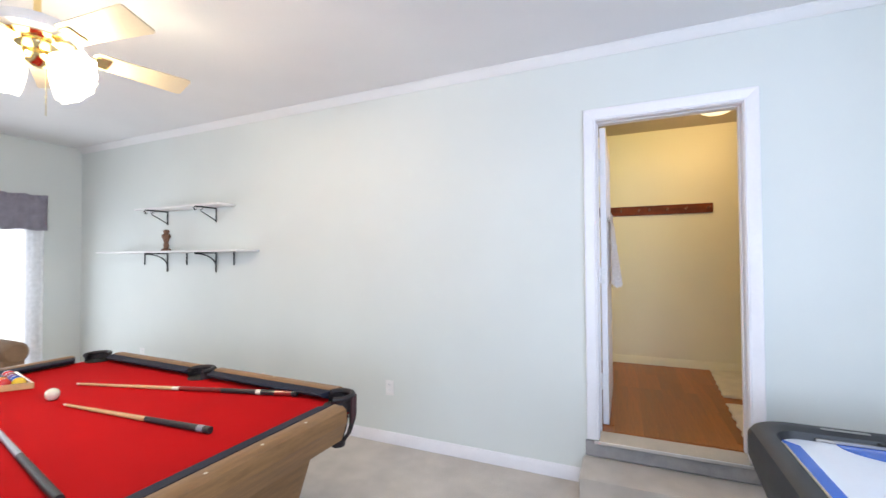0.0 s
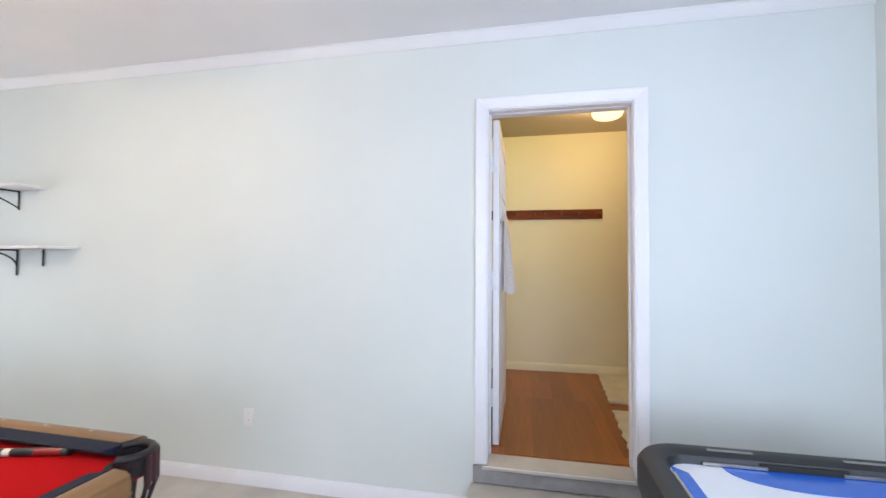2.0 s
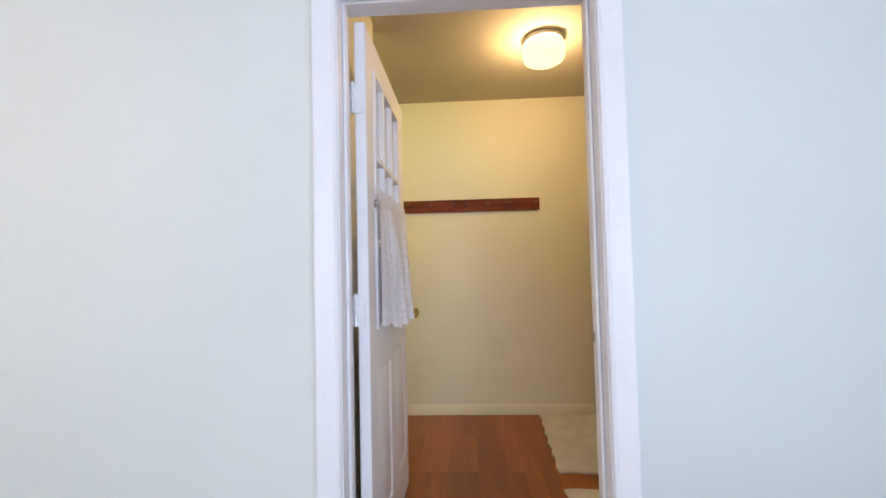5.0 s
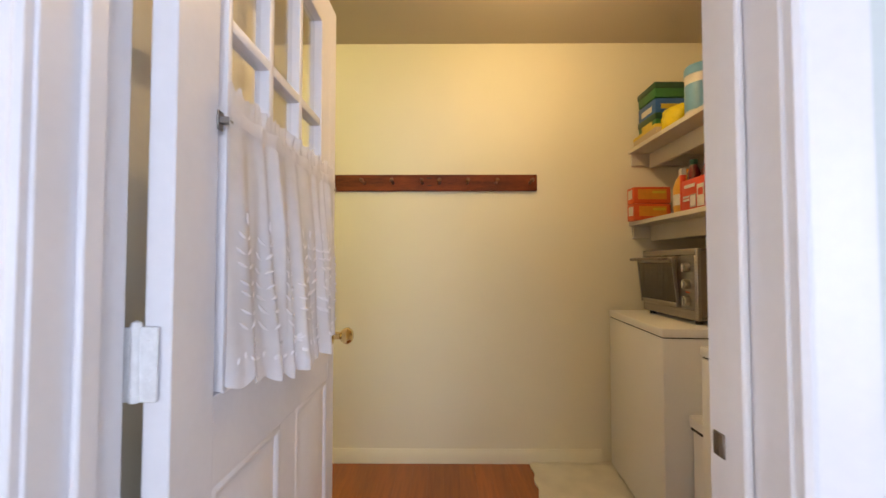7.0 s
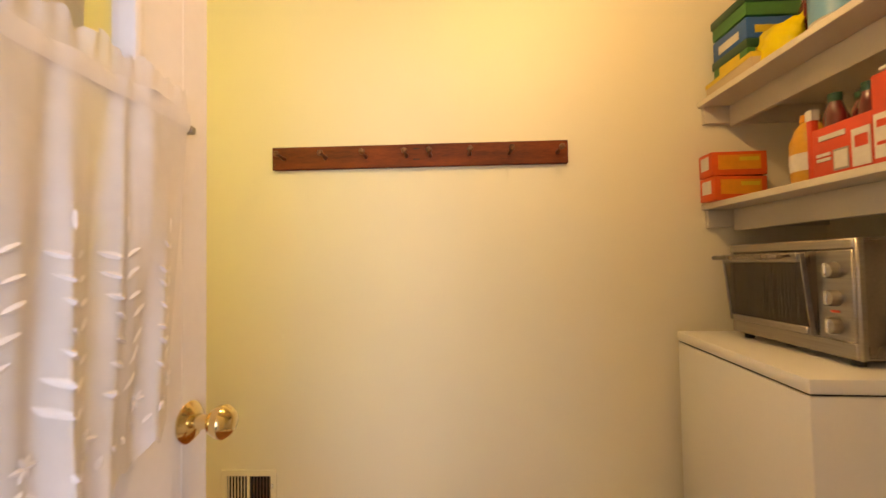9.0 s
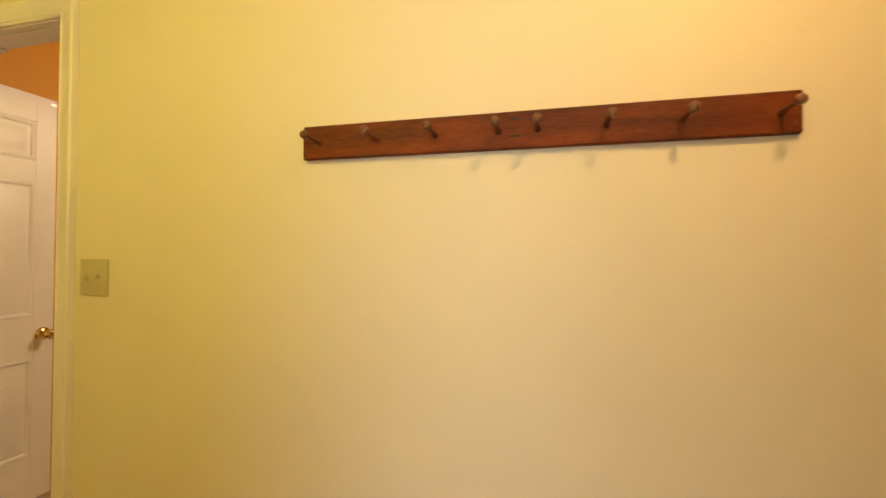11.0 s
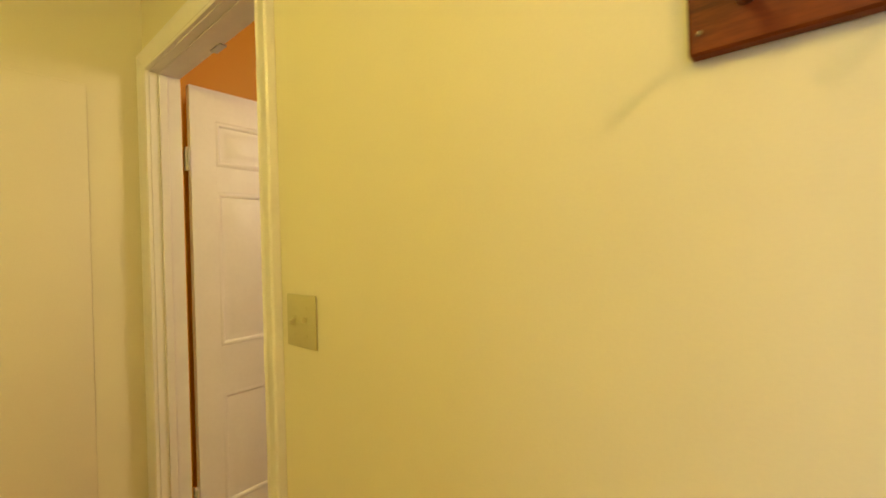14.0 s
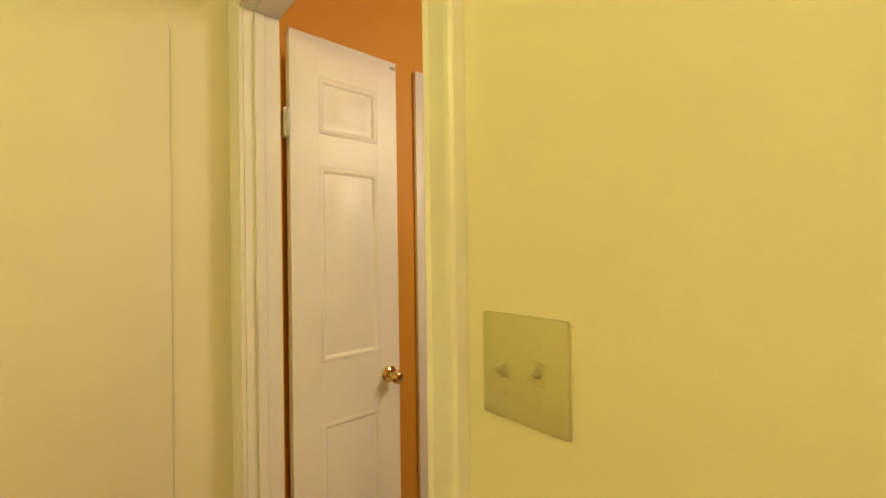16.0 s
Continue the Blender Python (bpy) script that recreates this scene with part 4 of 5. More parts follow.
part("plate", rbox((0, -0.006, 0), (0.117, -0.0005, 0.12), 0.003, 2), "plate", sw)
for x in (0.035, 0.082):
    part("collar", rbox((x - 0.006, -0.0075, 0.047), (x + 0.006, -0.0055, 0.073), 0.001), "plate", sw)
    part("toggle", moved(rbox((-0.004, -0.014, -0.006), (0.004, 0.0, 0.006), 0.002), pose(x, -0.006, 0.062, 25 if x < 0.05 else -25)), "plate", sw)
    for z in (0.028, 0.092):
        part("screw", lathe([(0, 0), (0.0035, 0), (0.003, 0.001), (0, 0.0012)], 10, m=pose(x, -0.006, z, 90)), "plate", sw)
vent = thing("wall_register", "white heating register with dark slots low on the wall", "air vent", pose(-0.465, FAR, 0.11))
part("frame", join(rbox((0, -0.008, 0.215), (0.225, -0.0005, 0.24), 0.002), rbox((0, -0.008, 0), (0.225, -0.0005, 0.025), 0.002), rbox((0, -0.008, 0.02), (0.025, -0.0005, 0.22), 0.002), rbox((0.2, -0.008, 0.02), (0.225, -0.0005, 0.22), 0.002), rbox((0.108, -0.008, 0.02), (0.117, -0.0005, 0.22), 0.002)), "cream", vent)
part("backing", rbox((0.02, -0.002, 0.02), (0.205, -0.0006, 0.22)), "dark", vent)
for k in range(14):
    x = 0.029 + k * 0.0128
    if abs(x - 0.1125) > 0.006:
        part("slat", rbox((x, -0.007, 0.024), (x + 0.0035, -0.0022, 0.216)), "cream" if k < 7 else "steel2", vent)
part("lever", rbox((0.206, -0.018, 0.17), (0.212, -0.007, 0.19), 0.002), "white", vent)


def rug(label, x0, y0, x1, y1, seed, skew=0.0):
    """A thick pale rug with a wavy worn edge."""
    r = random.Random(seed)
    pts = []
    for (ax, ay), (bx, by) in (((x0, y0), (x1, y0)), ((x1, y0), (x1, y1)), ((x1, y1), (x0, y1)), ((x0, y1), (x0, y0))):
        n = max(6, int(math.hypot(bx - ax, by - ay) / 0.03))
        for k in range(n):
            t = k / n
            pts.append((ax + (bx - ax) * t + 0.006 * math.sin(k * 1.3 + seed) + r.uniform(-0.003, 0.003), ay + (by - ay) * t + 0.006 * math.sin(k * 0.9) + r.uniform(-0.003, 0.003)))
    pts = [(x + skew * (y1 - y) / (y1 - y0) * (x < (x0 + x1) / 2), y) for x, y in pts]
    cx, cy = (x0 + x1) / 2, (y0 + y1) / 2
    t = thing("rug", label, "rug", pose(cx, cy, FLOOR + 0.0005), group="pale rugs")
    loc = [(x - cx, y - cy) for x, y in pts]
    part("rug_body", prism(loc, 0.001, 0.012), "rug", t)
    part("border", ring([(x * 0.94, y * 0.955) for x, y in loc], [(x * 0.91, y * 0.94) for x, y in loc], 0.012, 0.0145), "rug", t)


rug("cream rug with a wavy edge beside the freezer", 0.89, 1.03, 1.35, 1.882, 3, -0.05)
rug("cream rug with a wavy edge in front of the dryer", 0.83, 0.16, 1.18, 0.86, 5, -0.035)

# ---- narrow panelled leaf of the double door, standing open into the hall ----
leaf2 = thing("door_2", "narrow white panelled door leaf standing open", "door", pose(DL - 0.006, BACK + 0.036, 0.05, 0, 0, 0.5))
LW, LH = 0.42, 2.02
part("stile", rbox((-0.034, 0, 0), (0, 0.10, LH), 0.002), "trim", leaf2)
part("stile", rbox((-0.034, LW - 0.09, 0), (0, LW, LH), 0.002), "trim", leaf2)
zs = [0.0, 0.22, 0.705, 0.91, 1.58, 1.69, 1.885, LH]
for a, b in ((0, 1), (2, 3), (4, 5), (6, 7)):
    part("rail", rbox((-0.0335, 0.099, zs[a] + 0.0005), (-0.0005, LW - 0.089, zs[b] - 0.0005)), "trim", leaf2)
for a, b in ((1, 2), (3, 4), (5, 6)):
    part("panel", join(rbox((-0.03, 0.099, zs[a] - 0.001), (-0.014, LW - 0.089, zs[b] + 0.001)), raised_panel(0.099, zs[a], LW - 0.089, zs[b], -0.002)), "trim", leaf2)
knob_set(leaf2, 0, LW - 0.05, 0.82, 1, 0.024)
part("catch", rbox((-0.002, LW - 0.028, LH - 0.03), (0.001, LW - 0.004, LH - 0.018)), "steel", leaf2, "small steel catch")
for z in (0.25, 1.66):
    hinge(leaf2, -0.006, -0.012, z, 0.09)
gd = thing("window_hall", "bright glazed panel with white casing in the orange wall", "window", pose(HX, 2.67, 0))
tagged(gd, kind="structure")
part("casing", rbox((0.0005, 0, 0.0), (0.022, 0.068, 2.155), 0.005, 2), "trim", gd)
part("casing", rbox((0.001, 0.069, 2.086), (0.021, 0.296, 2.155), 0.005, 2), "trim", gd)
part("casing", rbox((0.0005, 0.228, 0.0), (0.022, 0.296, 2.085), 0.005, 2), "trim", gd)
part("sash", join(rbox((-0.05, 0.066, 0.0), (-0.012, 0.229, 0.45)), rbox((-0.05, 0.066, 0.747), (-0.012, 0.229, 1.245)), rbox((-0.05, 0.066, 1.494), (-0.012, 0.229, 2.085))), "trim", gd)
part("pane", rbox((-0.035, 0.067, 0.44), (-0.03, 0.228, 0.757)), "glass", gd).visible_shadow = False
part("pane", rbox((-0.035, 0.067, 1.24), (-0.03, 0.228, 1.50)), "glass", gd).visible_shadow = False
structure("backdrop_hall", rbox((HX - 0.40, 2.3, 0.1), (HX - 0.38, 3.9, 2.3)), "daylight", "bright daylight outside the hall", "sky backdrop")


# ---- games room: window, valance, curtain ----
win = thing("window_1", "bright window with white frame in the mint wall", "window", pose(WX, 0, 0))
tagged(win, kind="structure")
for lo, hi in (((WY0, WZ0), (WY0 + 0.06, WZ1)), ((WY1 - 0.06, WZ0), (WY1, WZ1)), ((WY0 + 0.061, WZ0), (WY1 - 0.061, WZ0 + 0.06)), ((WY0 + 0.061, WZ1 - 0.06), (WY1 - 0.061, WZ1)), ((-1.69, WZ0 + 0.061), (-1.63, WZ1 - 0.061))):
    part("window_frame", rbox((-0.085, lo[0], lo[1]), (-0.035, hi[0], hi[1]), 0.004), "trim", win)
part("window_sill", rbox((-0.034, WY0 - 0.04, WZ0 - 0.035), (0.03, WY1 + 0.04, WZ0 - 0.001), 0.005, 2), "trim", win)
for a, b in ((WY0 + 0.055, -1.685), (-1.635, WY1 - 0.055)):
    part("pane", rbox((-0.064, a, WZ0 + 0.055), (-0.059, b, WZ1 - 0.055)), "glass", win).visible_shadow = False
structure("backdrop_west", rbox((WX - 0.9, -4.2, -0.9), (WX - 0.88, 0.9, 2.6)), "daylight", "bright daylight outside the window", "sky backdrop")

val = thing("window_valance", "grey-violet gathered cloth valance over the window", "valance", pose(WX, 0, 0))
part("cloth", sheet(lambda u, v: Vector((0.075 + 0.012 * math.sin(u * 150) * (1.2 - v) + 0.006 * math.sin(u * 61), -3.05 + u * 2.70, 1.46 + 0.37 * v + 0.006 * math.sin(u * 70))), 260, 10), "valance", val)
part("heading", sheet(lambda u, v: Vector((0.078 + 0.010 * math.sin(u * 190), -3.05 + u * 2.70, 1.80 + 0.04 * v + 0.005 * math.sin(u * 90))), 260, 3), "valance", val)
part("rod", tube([(0.05, -3.08, 1.78), (0.05, -0.36, 1.78)], 0.007, 12), "white", val)
part("return", sheet(lambda u, v: Vector((0.001 + 0.075 * u, -0.349, 1.46 + 0.37 * v)), 4, 4), "valance", val)
vo = thing("sheer_curtain", "white sheer curtain hanging at the window's edge", "curtain", pose(WX, 0, 0))
part("cloth", sheet(lambda u, v: Vector((0.045 + 0.016 * math.sin(u * 34), -1.05 + u * 0.68, -0.22 + 1.98 * v)), 90, 6), "sheer", vo)
part("rod", tube([(0.046, -1.08, 1.765), (0.046, -0.36, 1.765)], 0.008, 10), "white", vo)

# ---- two wall shelves with iron brackets ----
def scroll_bracket(parent, x, z, depth, drop, fancy):
    pts = [(x, -0.006, z), (x, -0.006, z - drop)]
    bars = [tube(pts, 0.006, 8), tube([(x, -0.004, z - 0.006), (x, -depth, z - 0.006)], 0.006, 8)]
    if fancy:
        bars.append(tube([(x, -0.008, z - drop * 0.9), (x, -depth * 0.35, z - drop * 0.62), (x, -depth * 0.7, z - 0.05), (x, -depth * 0.74, z - 0.03), (x, -depth * 0.66, z - 0.022)], 0.005, 8))
        bars.append(tube([(x, -depth + 0.001, z - 0.006), (x, -depth - 0.012, z - 0.02), (x, -depth - 0.004, z - 0.04), (x, -depth + 0.012, z - 0.036)], 0.005, 8))
    else:
        bars.append(tube([(x, -depth + (depth - 0.006) * math.sin(radians(a)), z - 0.012 - drop * 0.62 * (1 - math.cos(radians(a)))) for a in range(0, 91, 10)], 0.006, 8))
    return part("bracket", join(*bars), "iron", parent, "black wrought iron bracket")


up = thing("wall_shelf", "short white shelf on scrolled iron brackets", "shelf", pose(0, 0, 1.645))
part("board", rbox((-4.36, -0.20, -0.018), (-3.16, -0.0005, 0), 0.003, 2), "white", up)
low = thing("wall_shelf", "long white shelf on curved iron brackets", "shelf", pose(0, 0, 1.218))
part("board", rbox((-4.92, -0.25, -0.018), (-2.86, -0.0005, 0), 0.003, 2), "white", low)
for x in (-4.14, -3.42):
    scroll_bracket(up, x, -0.0185, 0.22, 0.14, True)
    scroll_bracket(low, x, -0.0185, 0.22, 0.19, False)
for x in (-4.51, -3.84, -3.18):
    part("support_bar", tube([(x, -0.006, -0.019), (x, -0.006, -0.14)], 0.0055, 8), "iron", low)

fig = part("figurine", lathe([(0, 0), (0.055, 0), (0.06, 0.01), (0.05, 0.025), (0.03, 0.035), (0.034, 0.07), (0.026, 0.11), (0.036, 0.15), (0.052, 0.185), (0.05, 0.21), (0.03, 0.225),
                              (0.03, 0.24), (0.036, 0.255), (0.03, 0.275), (0, 0.285)], 20), "bronze")
fig.matrix_world = pose(-3.98, -0.12, 1.2185, 0, 0, 20)
fig.scale = (0.85, 0.62, 0.75)
tagged(fig, "small bronze-coloured figurine on the long shelf", "figurine")


def outlet(x, z):
    o = thing("wall_outlet", "white wall outlet plate low on the mint wall", "outlet", pose(x, 0, z), group="wall outlets")
    part("plate", rbox((-0.035, -0.006, -0.057), (0.035, -0.0005, 0.057), 0.003, 2), "white", o)
    for dz in (-0.028, 0.012):
        s = part("socket", rbox((-0.016, -0.0075, dz), (0.016, -0.0055, dz + 0.026), 0.004), "white", o)
        for dx in (-0.006, 0.005):
            part("slot", rbox((dx, -0.0082, dz + 0.009), (dx + 0.0015, -0.0074, dz + 0.017)), "chalkgrey", s)


outlet(-1.50, 0.14)
outlet(-4.55, 0.14)

# ---- pool table ----
BED = 0.475 - CARPET
pt = thing("pool_table", "oak pool table with red felt and navy cushions", "pool table", pose(-2.035, -1.70, CARPET, 0, 0, -1.5))
PX, PY = 0.985, 0.495
TOP = BED + 0.037
part("bed", rbox((-PX - 0.06, -PY - 0.06, BED - 0.03), (PX + 0.06, PY + 0.06, BED), 0.0), "felt", pt, "red felt playing bed")


def cushion(length):
    """A cushion along x, its nose towards -y, its back at y = 0.055."""
    prof = [(0.055, BED + 0.002), (0.02, BED + 0.012), (0.0, BED + 0.030), (0.006, BED + 0.036), (0.055, TOP + 0.003)]
    bm = bmesh.new()
    a = [bm.verts.new((-length / 2 - 0.0 + (0.055 - y) * 0.6, y, z)) for y, z in prof]
    b = [bm.verts.new((length / 2 - (0.055 - y) * 0.6, y, z)) for y, z in prof]
    n = len(prof)
    for k in range(n):
        bm.faces.new((a[k], a[(k + 1) % n], b[(k + 1) % n], b[k]))
    bm.faces.new(a)
    bm.faces.new(b[::-1])
    bmesh.ops.recalc_face_normals(bm, faces=bm.faces)
    return bm


def rail_cap(length, w=0.078):
    """A wooden rail along x behind a cushion, rounded on its outer edge."""
    prof = [(0.056, BED - 0.02), (0.056, TOP), (0.07, TOP + 0.008), (0.056 + w - 0.02, TOP + 0.006), (0.056 + w - 0.005, TOP - 0.004), (0.056 + w, TOP - 0.02), (0.056 + w, BED - 0.02)]
    bm = bmesh.new()
    a = [bm.verts.new((-length / 2, y, z)) for y, z in prof]
    b = [bm.verts.new((length / 2, y, z)) for y, z in prof]
    n = len(prof)
    for k in range(n):
        bm.faces.new((a[k], a[(k + 1) % n], b[(k + 1) % n], b[k]))
    bm.faces.new(a)
    bm.faces.new(b[::-1])
    bmesh.ops.recalc_face_normals(bm, faces=bm.faces)
    return bm


def sights(length, n):
    return [(-length / 2 + length * (k + 1) / (n + 1), 0.10) for k in range(n)]


for sx in (-1, 1):
    for sy in (-1, 1):
        m = Matrix.Translation((sx * PX / 2, sy * PY, 0)) @ pose(0, 0, 0, 0, 0, 0 if sy > 0 else 180)
        part("cushion", moved(cushion(PX - 0.13), m), "navy", pt)
        r = part("rail", moved(rail_cap(PX - 0.13), m), "rail", pt)
        for x, y in sights(PX - 0.13, 3):
            part("sight", moved(lathe([(0, 0), (0.006, 0), (0.005, 0.001), (0, 0.001)], 10), m @ Matrix.Translation((x, y, TOP + 0.0075))), "ivory", r)
    m = Matrix.Translation((sx * PX, 0, 0)) @ pose(0, 0, 0, 0, 0, -90 * sx)
    part("cushion", moved(cushion(2 * PY - 0.19), m), "navy", pt)
    r = part("rail", moved(rail_cap(2 * PY - 0.19), m), "rail_y", pt)
    for x, y in sights(2 * PY - 0.19, 3):
        part("sight", moved(lathe([(0, 0), (0.006, 0), (0.005, 0.001), (0, 0.001)], 10), m @ Matrix.Translation((x, y, TOP + 0.0075))), "ivory", r)
# aprons lean in towards the floor
AX, AY = PX + 0.128, PY + 0.128


def slab(p0, p1, inward, z0, z1, thick):
    """A leaning board from p0 to p1, its foot moved inward."""
    p0, p1, inward = Vector(p0), Vector(p1), Vector(inward)
    bm = bmesh.new()
    q = []
    for d in (0, thick):
        for p in (p0, p1):
            for z, k in ((z1, 0), (z0, 1)):
                s = inward.normalized() * d + (inward if k else Vector((0, 0)))
                q.append(bm.verts.new((p.x + s.x, p.y + s.y, z)))
    for f in ((0, 1, 3, 2), (4, 6, 7, 5), (0, 2, 6, 4), (1, 5, 7, 3), (0, 4, 5, 1), (2, 3, 7, 6)):
        bm.faces.new([q[k] for k in f])
    bmesh.ops.recalc_face_normals(bm, faces=bm.faces)
    return bm


AZ0, AZ1 = BED - 0.105, BED - 0.021
for sx in (-1, 1):
    part("apron", slab((sx * AX, -0.41), (sx * AX, 0.41), (-sx * 0.03, 0), AZ0, AZ1, 0.025), "rail_y", pt)
for sy in (-1, 1):
    part("apron", slab((-AX + 0.22, sy * AY), (AX - 0.22, sy * AY), (0, -sy * 0.03), AZ0, AZ1, 0.025), "rail", pt)
# broad tapered pedestals
for sx in (-1, 1):
    bm = bmesh.new()
    rows = []
    for z, hx, hy in ((AZ0 + 0.002, 0.17, 0.445), (AZ0 - 0.03, 0.165, 0.43), (0.385, 0.15, 0.335), (0.10, 0.13, 0.27), (0.08, 0.15, 0.31), (0.0, 0.15, 0.31)):
        cx = sx * (PX - 0.22)
        rows.append([bm.verts.new((cx + a * hx, b * hy, z)) for a, b in ((-1, -1), (1, -1), (1, 1), (-1, 1))])
    for a, b in zip(rows, rows[1:]):
        for k in range(4):
            bm.faces.new((a[k], a[(k + 1) % 4], b[(k + 1) % 4], b[k]))
    bm.faces.new(rows[0])
    bm.faces.new(rows[-1])
    bmesh.ops.recalc_face_normals(bm, faces=bm.faces)
    bmesh.ops.bevel(bm, geom=bm.edges[:], offset=0.006, segments=2, profile=0.5, affect='EDGES')
    ped = part("pedestal", bm, "rail_y", pt)
    part("recess", rbox((sx * (PX - 0.22) + sx * 0.12, -0.17, 0.14), (sx * (PX - 0.22) + sx * 0.157, 0.17, 0.46), 0.004), "leather", ped, "dark recess")
part("stretcher", rbox((-PX + 0.2, -0.12, 0.20), (PX - 0.2, 0.12, 0.36), 0.01), "rail", pt)
part("ball_box", rbox((-PX + 0.25, -PY + 0.1, AZ0 - 0.02), (PX - 0.25, PY - 0.1, BED - 0.04)), "rail", pt)


def pocket(x, y, face):
    """A leather pocket: rim, shield and strap net; face: the way it points outward, in degrees."""
    m = Matrix.Translation((x, y, 0)) @ pose(0, 0, 0, 0, 0, face)
    arc = [(0.064 * math.cos(radians(a)), 0.064 * math.sin(radians(a)), TOP + 0.006) for a in range(-115, 116, 10)]
    p = part("pocket", moved(tube(arc, 0.013, 10), m), "leather", pt, "dark leather pocket rim")
    part("liner", moved(sheet(lambda u, v: Vector((0.068 * math.cos(radians(-125 + 250 * u)), 0.068 * math.sin(radians(-125 + 250 * u)), BED - 0.02 + v * (TOP - BED + 0.02))), 24, 2), m), "leather", p)
    part("hole", moved(lathe([(0, BED + 0.001), (0.066, BED + 0.001), (0.066, BED + 0.004), (0, BED + 0.004)], 20), m), "dark", p)
    part("shield", moved(sheet(lambda u, v: Vector(((0.078 + 0.004 * math.sin(u * 30)) * math.cos(radians(-52 + 104 * u)), 0.078 * math.sin(radians(-52 + 104 * u)),
                                                    TOP + 0.004 - v * (0.10 + 0.014 * math.sin(u * 22)))), 24, 6), m), "maroon", p, "maroon leather shield with a cut fringe")
    for a in range(-80, 81, 32):
        ca, sa = math.cos(radians(a)), math.sin(radians(a))
        part("strap", moved(tube([(0.066 * ca, 0.066 * sa, TOP - 0.02), (0.07 * ca, 0.07 * sa, TOP - 0.11), (0.052 * ca, 0.052 * sa, TOP - 0.165), (0.028 * ca, 0.028 * sa, TOP - 0.195)], 0.005, 6), m), "leather", p)
    part("cup", moved(lathe([(0, TOP - 0.22), (0.03, TOP - 0.218), (0.035, TOP - 0.195), (0.028, TOP - 0.182)], 14), m), "leather", p)


for sx in (-1, 1):
    for sy in (-1, 1):
        pocket(sx * (PX + 0.006), sy * (PY + 0.006), math.degrees(math.atan2(sy, sx)))
for sy in (-1, 1):
    pocket(0, sy * (PY + 0.035), 90 * sy)

# ---- cues, balls and rack on the felt ----
BZ = 0.475


def cue(label, a, b, bands):
    """A cue from its thin end a to its butt b, with its coloured stretches."""
    a, b = Vector((*a, BZ + 0.007)), Vector((*b, BZ + 0.014))
    c = thing("cue_stick", label, "cue", Matrix.Translation(a), group="cues")
    d = b - a
    last = 0.0
    for upto, m, name in bands:
        r0, r1 = 0.006 + 0.0075 * last, 0.006 + 0.0075 * upto
        part(name, tube([d * last, d * upto], [r0, r1], 14), m, c)
        last = upto


cue("maple pool cue with a red and black butt", (-2.50, -1.52), (-1.285, -1.212), [(0.012, "ivory", "tip"), (0.46, "maple", "shaft"), (0.49, "ivory", "joint"), (0.68, "cuered", "forearm"),
    (0.83, "black", "grip"), (0.85, "ivory", "ring"), (0.91, "black", "sleeve"), (0.98, "cuered", "butt"), (1.0, "black", "bumper")])
cue("maple pool cue with a black grip", (-2.17, -1.72), (-1.285, -1.665), [(0.015, "ivory", "tip"), (0.60, "maple", "shaft"), (0.93, "black", "grip"), (0.965, "chalkgrey", "ring"), (1.0, "black", "bumper")])
cue("pool cue with a grey sleeve and black grip", (-2.55, -1.885), (-1.25, -2.14), [(0.012, "ivory", "tip"), (0.30, "maple", "shaft"), (0.66, "chalkgrey", "sleeve"), (1.0, "black", "grip")])

BALLS = dict(white=(0.80, 0.74, 0.60), yellow=(0.75, 0.50, 0.03), blue=(0.03, 0.06, 0.35), red=(0.55, 0.02, 0.02), purple=(0.10, 0.02, 0.16), orange=(0.70, 0.20, 0.02),
             green=(0.02, 0.20, 0.07), maroon=(0.20, 0.01, 0.02), black=(0.012, 0.012, 0.012))
for k, v in BALLS.items():
    M["ball_" + k] = mat("ball_" + k, v, 0.1, vary=0.02, coat=0.5)
R = 0.0285


def ball(x, y, c, stripe=False):
    me = bmesh.new()
    bmesh.ops.create_uvsphere(me, u_segments=24, v_segments=14, radius=R)
    o = part("billiard_ball", me, "ball_" + c)
    o.location = (x, y, BZ + R)
    tagged(o, "glossy %s billiard ball" % c + (" alone on the red felt" if c == "white" else " in the wooden triangle"), "billiard ball", "billiard balls")
    return o


ball(-2.325, -1.70, "white")
RXC, RYC = -2.72, -1.67
names = ["yellow", "blue", "red", "purple", "orange", "green", "maroon", "black", "yellow", "blue", "red", "purple", "orange", "green", "maroon"]
i = 0
ang = radians(200)
ux, uy = Vector((math.cos(ang), math.sin(ang))), Vector((-math.sin(ang), math.cos(ang)))
for row in range(5):
    for k in range(row + 1):
        p = Vector((RXC, RYC)) + ux * (row * R * 1.74) + uy * ((k - row / 2) * 2.01 * R)
        ball(p.x, p.y, names[i])
        i += 1
tri = thing("ball_rack", "wooden triangle rack round the balls", "ball rack", pose(RXC, RYC, BZ, 0, 0, 200))
tp = [(-0.085, 0.0), (0.235, -0.19), (0.235, 0.19)]
ti = [(-0.062, 0.0), (0.222, -0.168), (0.222, 0.168)]
part("frame", ring(tp, ti, 0.002, 0.032), "maple", tri)

# ---- air hockey table ----
ah = thing("air_hockey_table", "black air hockey table with a white and blue playing surface", "air hockey table", pose(1.13, -0.632, CARPET))
HW, HL = 0.535, 2.1
Z1 = 0.463 - CARPET
o = rounded(-HW, -HL, HW, 0, 0.17, 10)
f = rounded(-HW + 0.012, -HL + 0.012, HW - 0.012, -0.012, 0.16, 10)
i1 = rounded(-HW + 0.088, -HL + 0.088, HW - 0.088, -0.088, 0.09, 10)
i2 = rounded(-HW + 0.102, -HL + 0.102, HW - 0.102, -0.102, 0.08, 10)


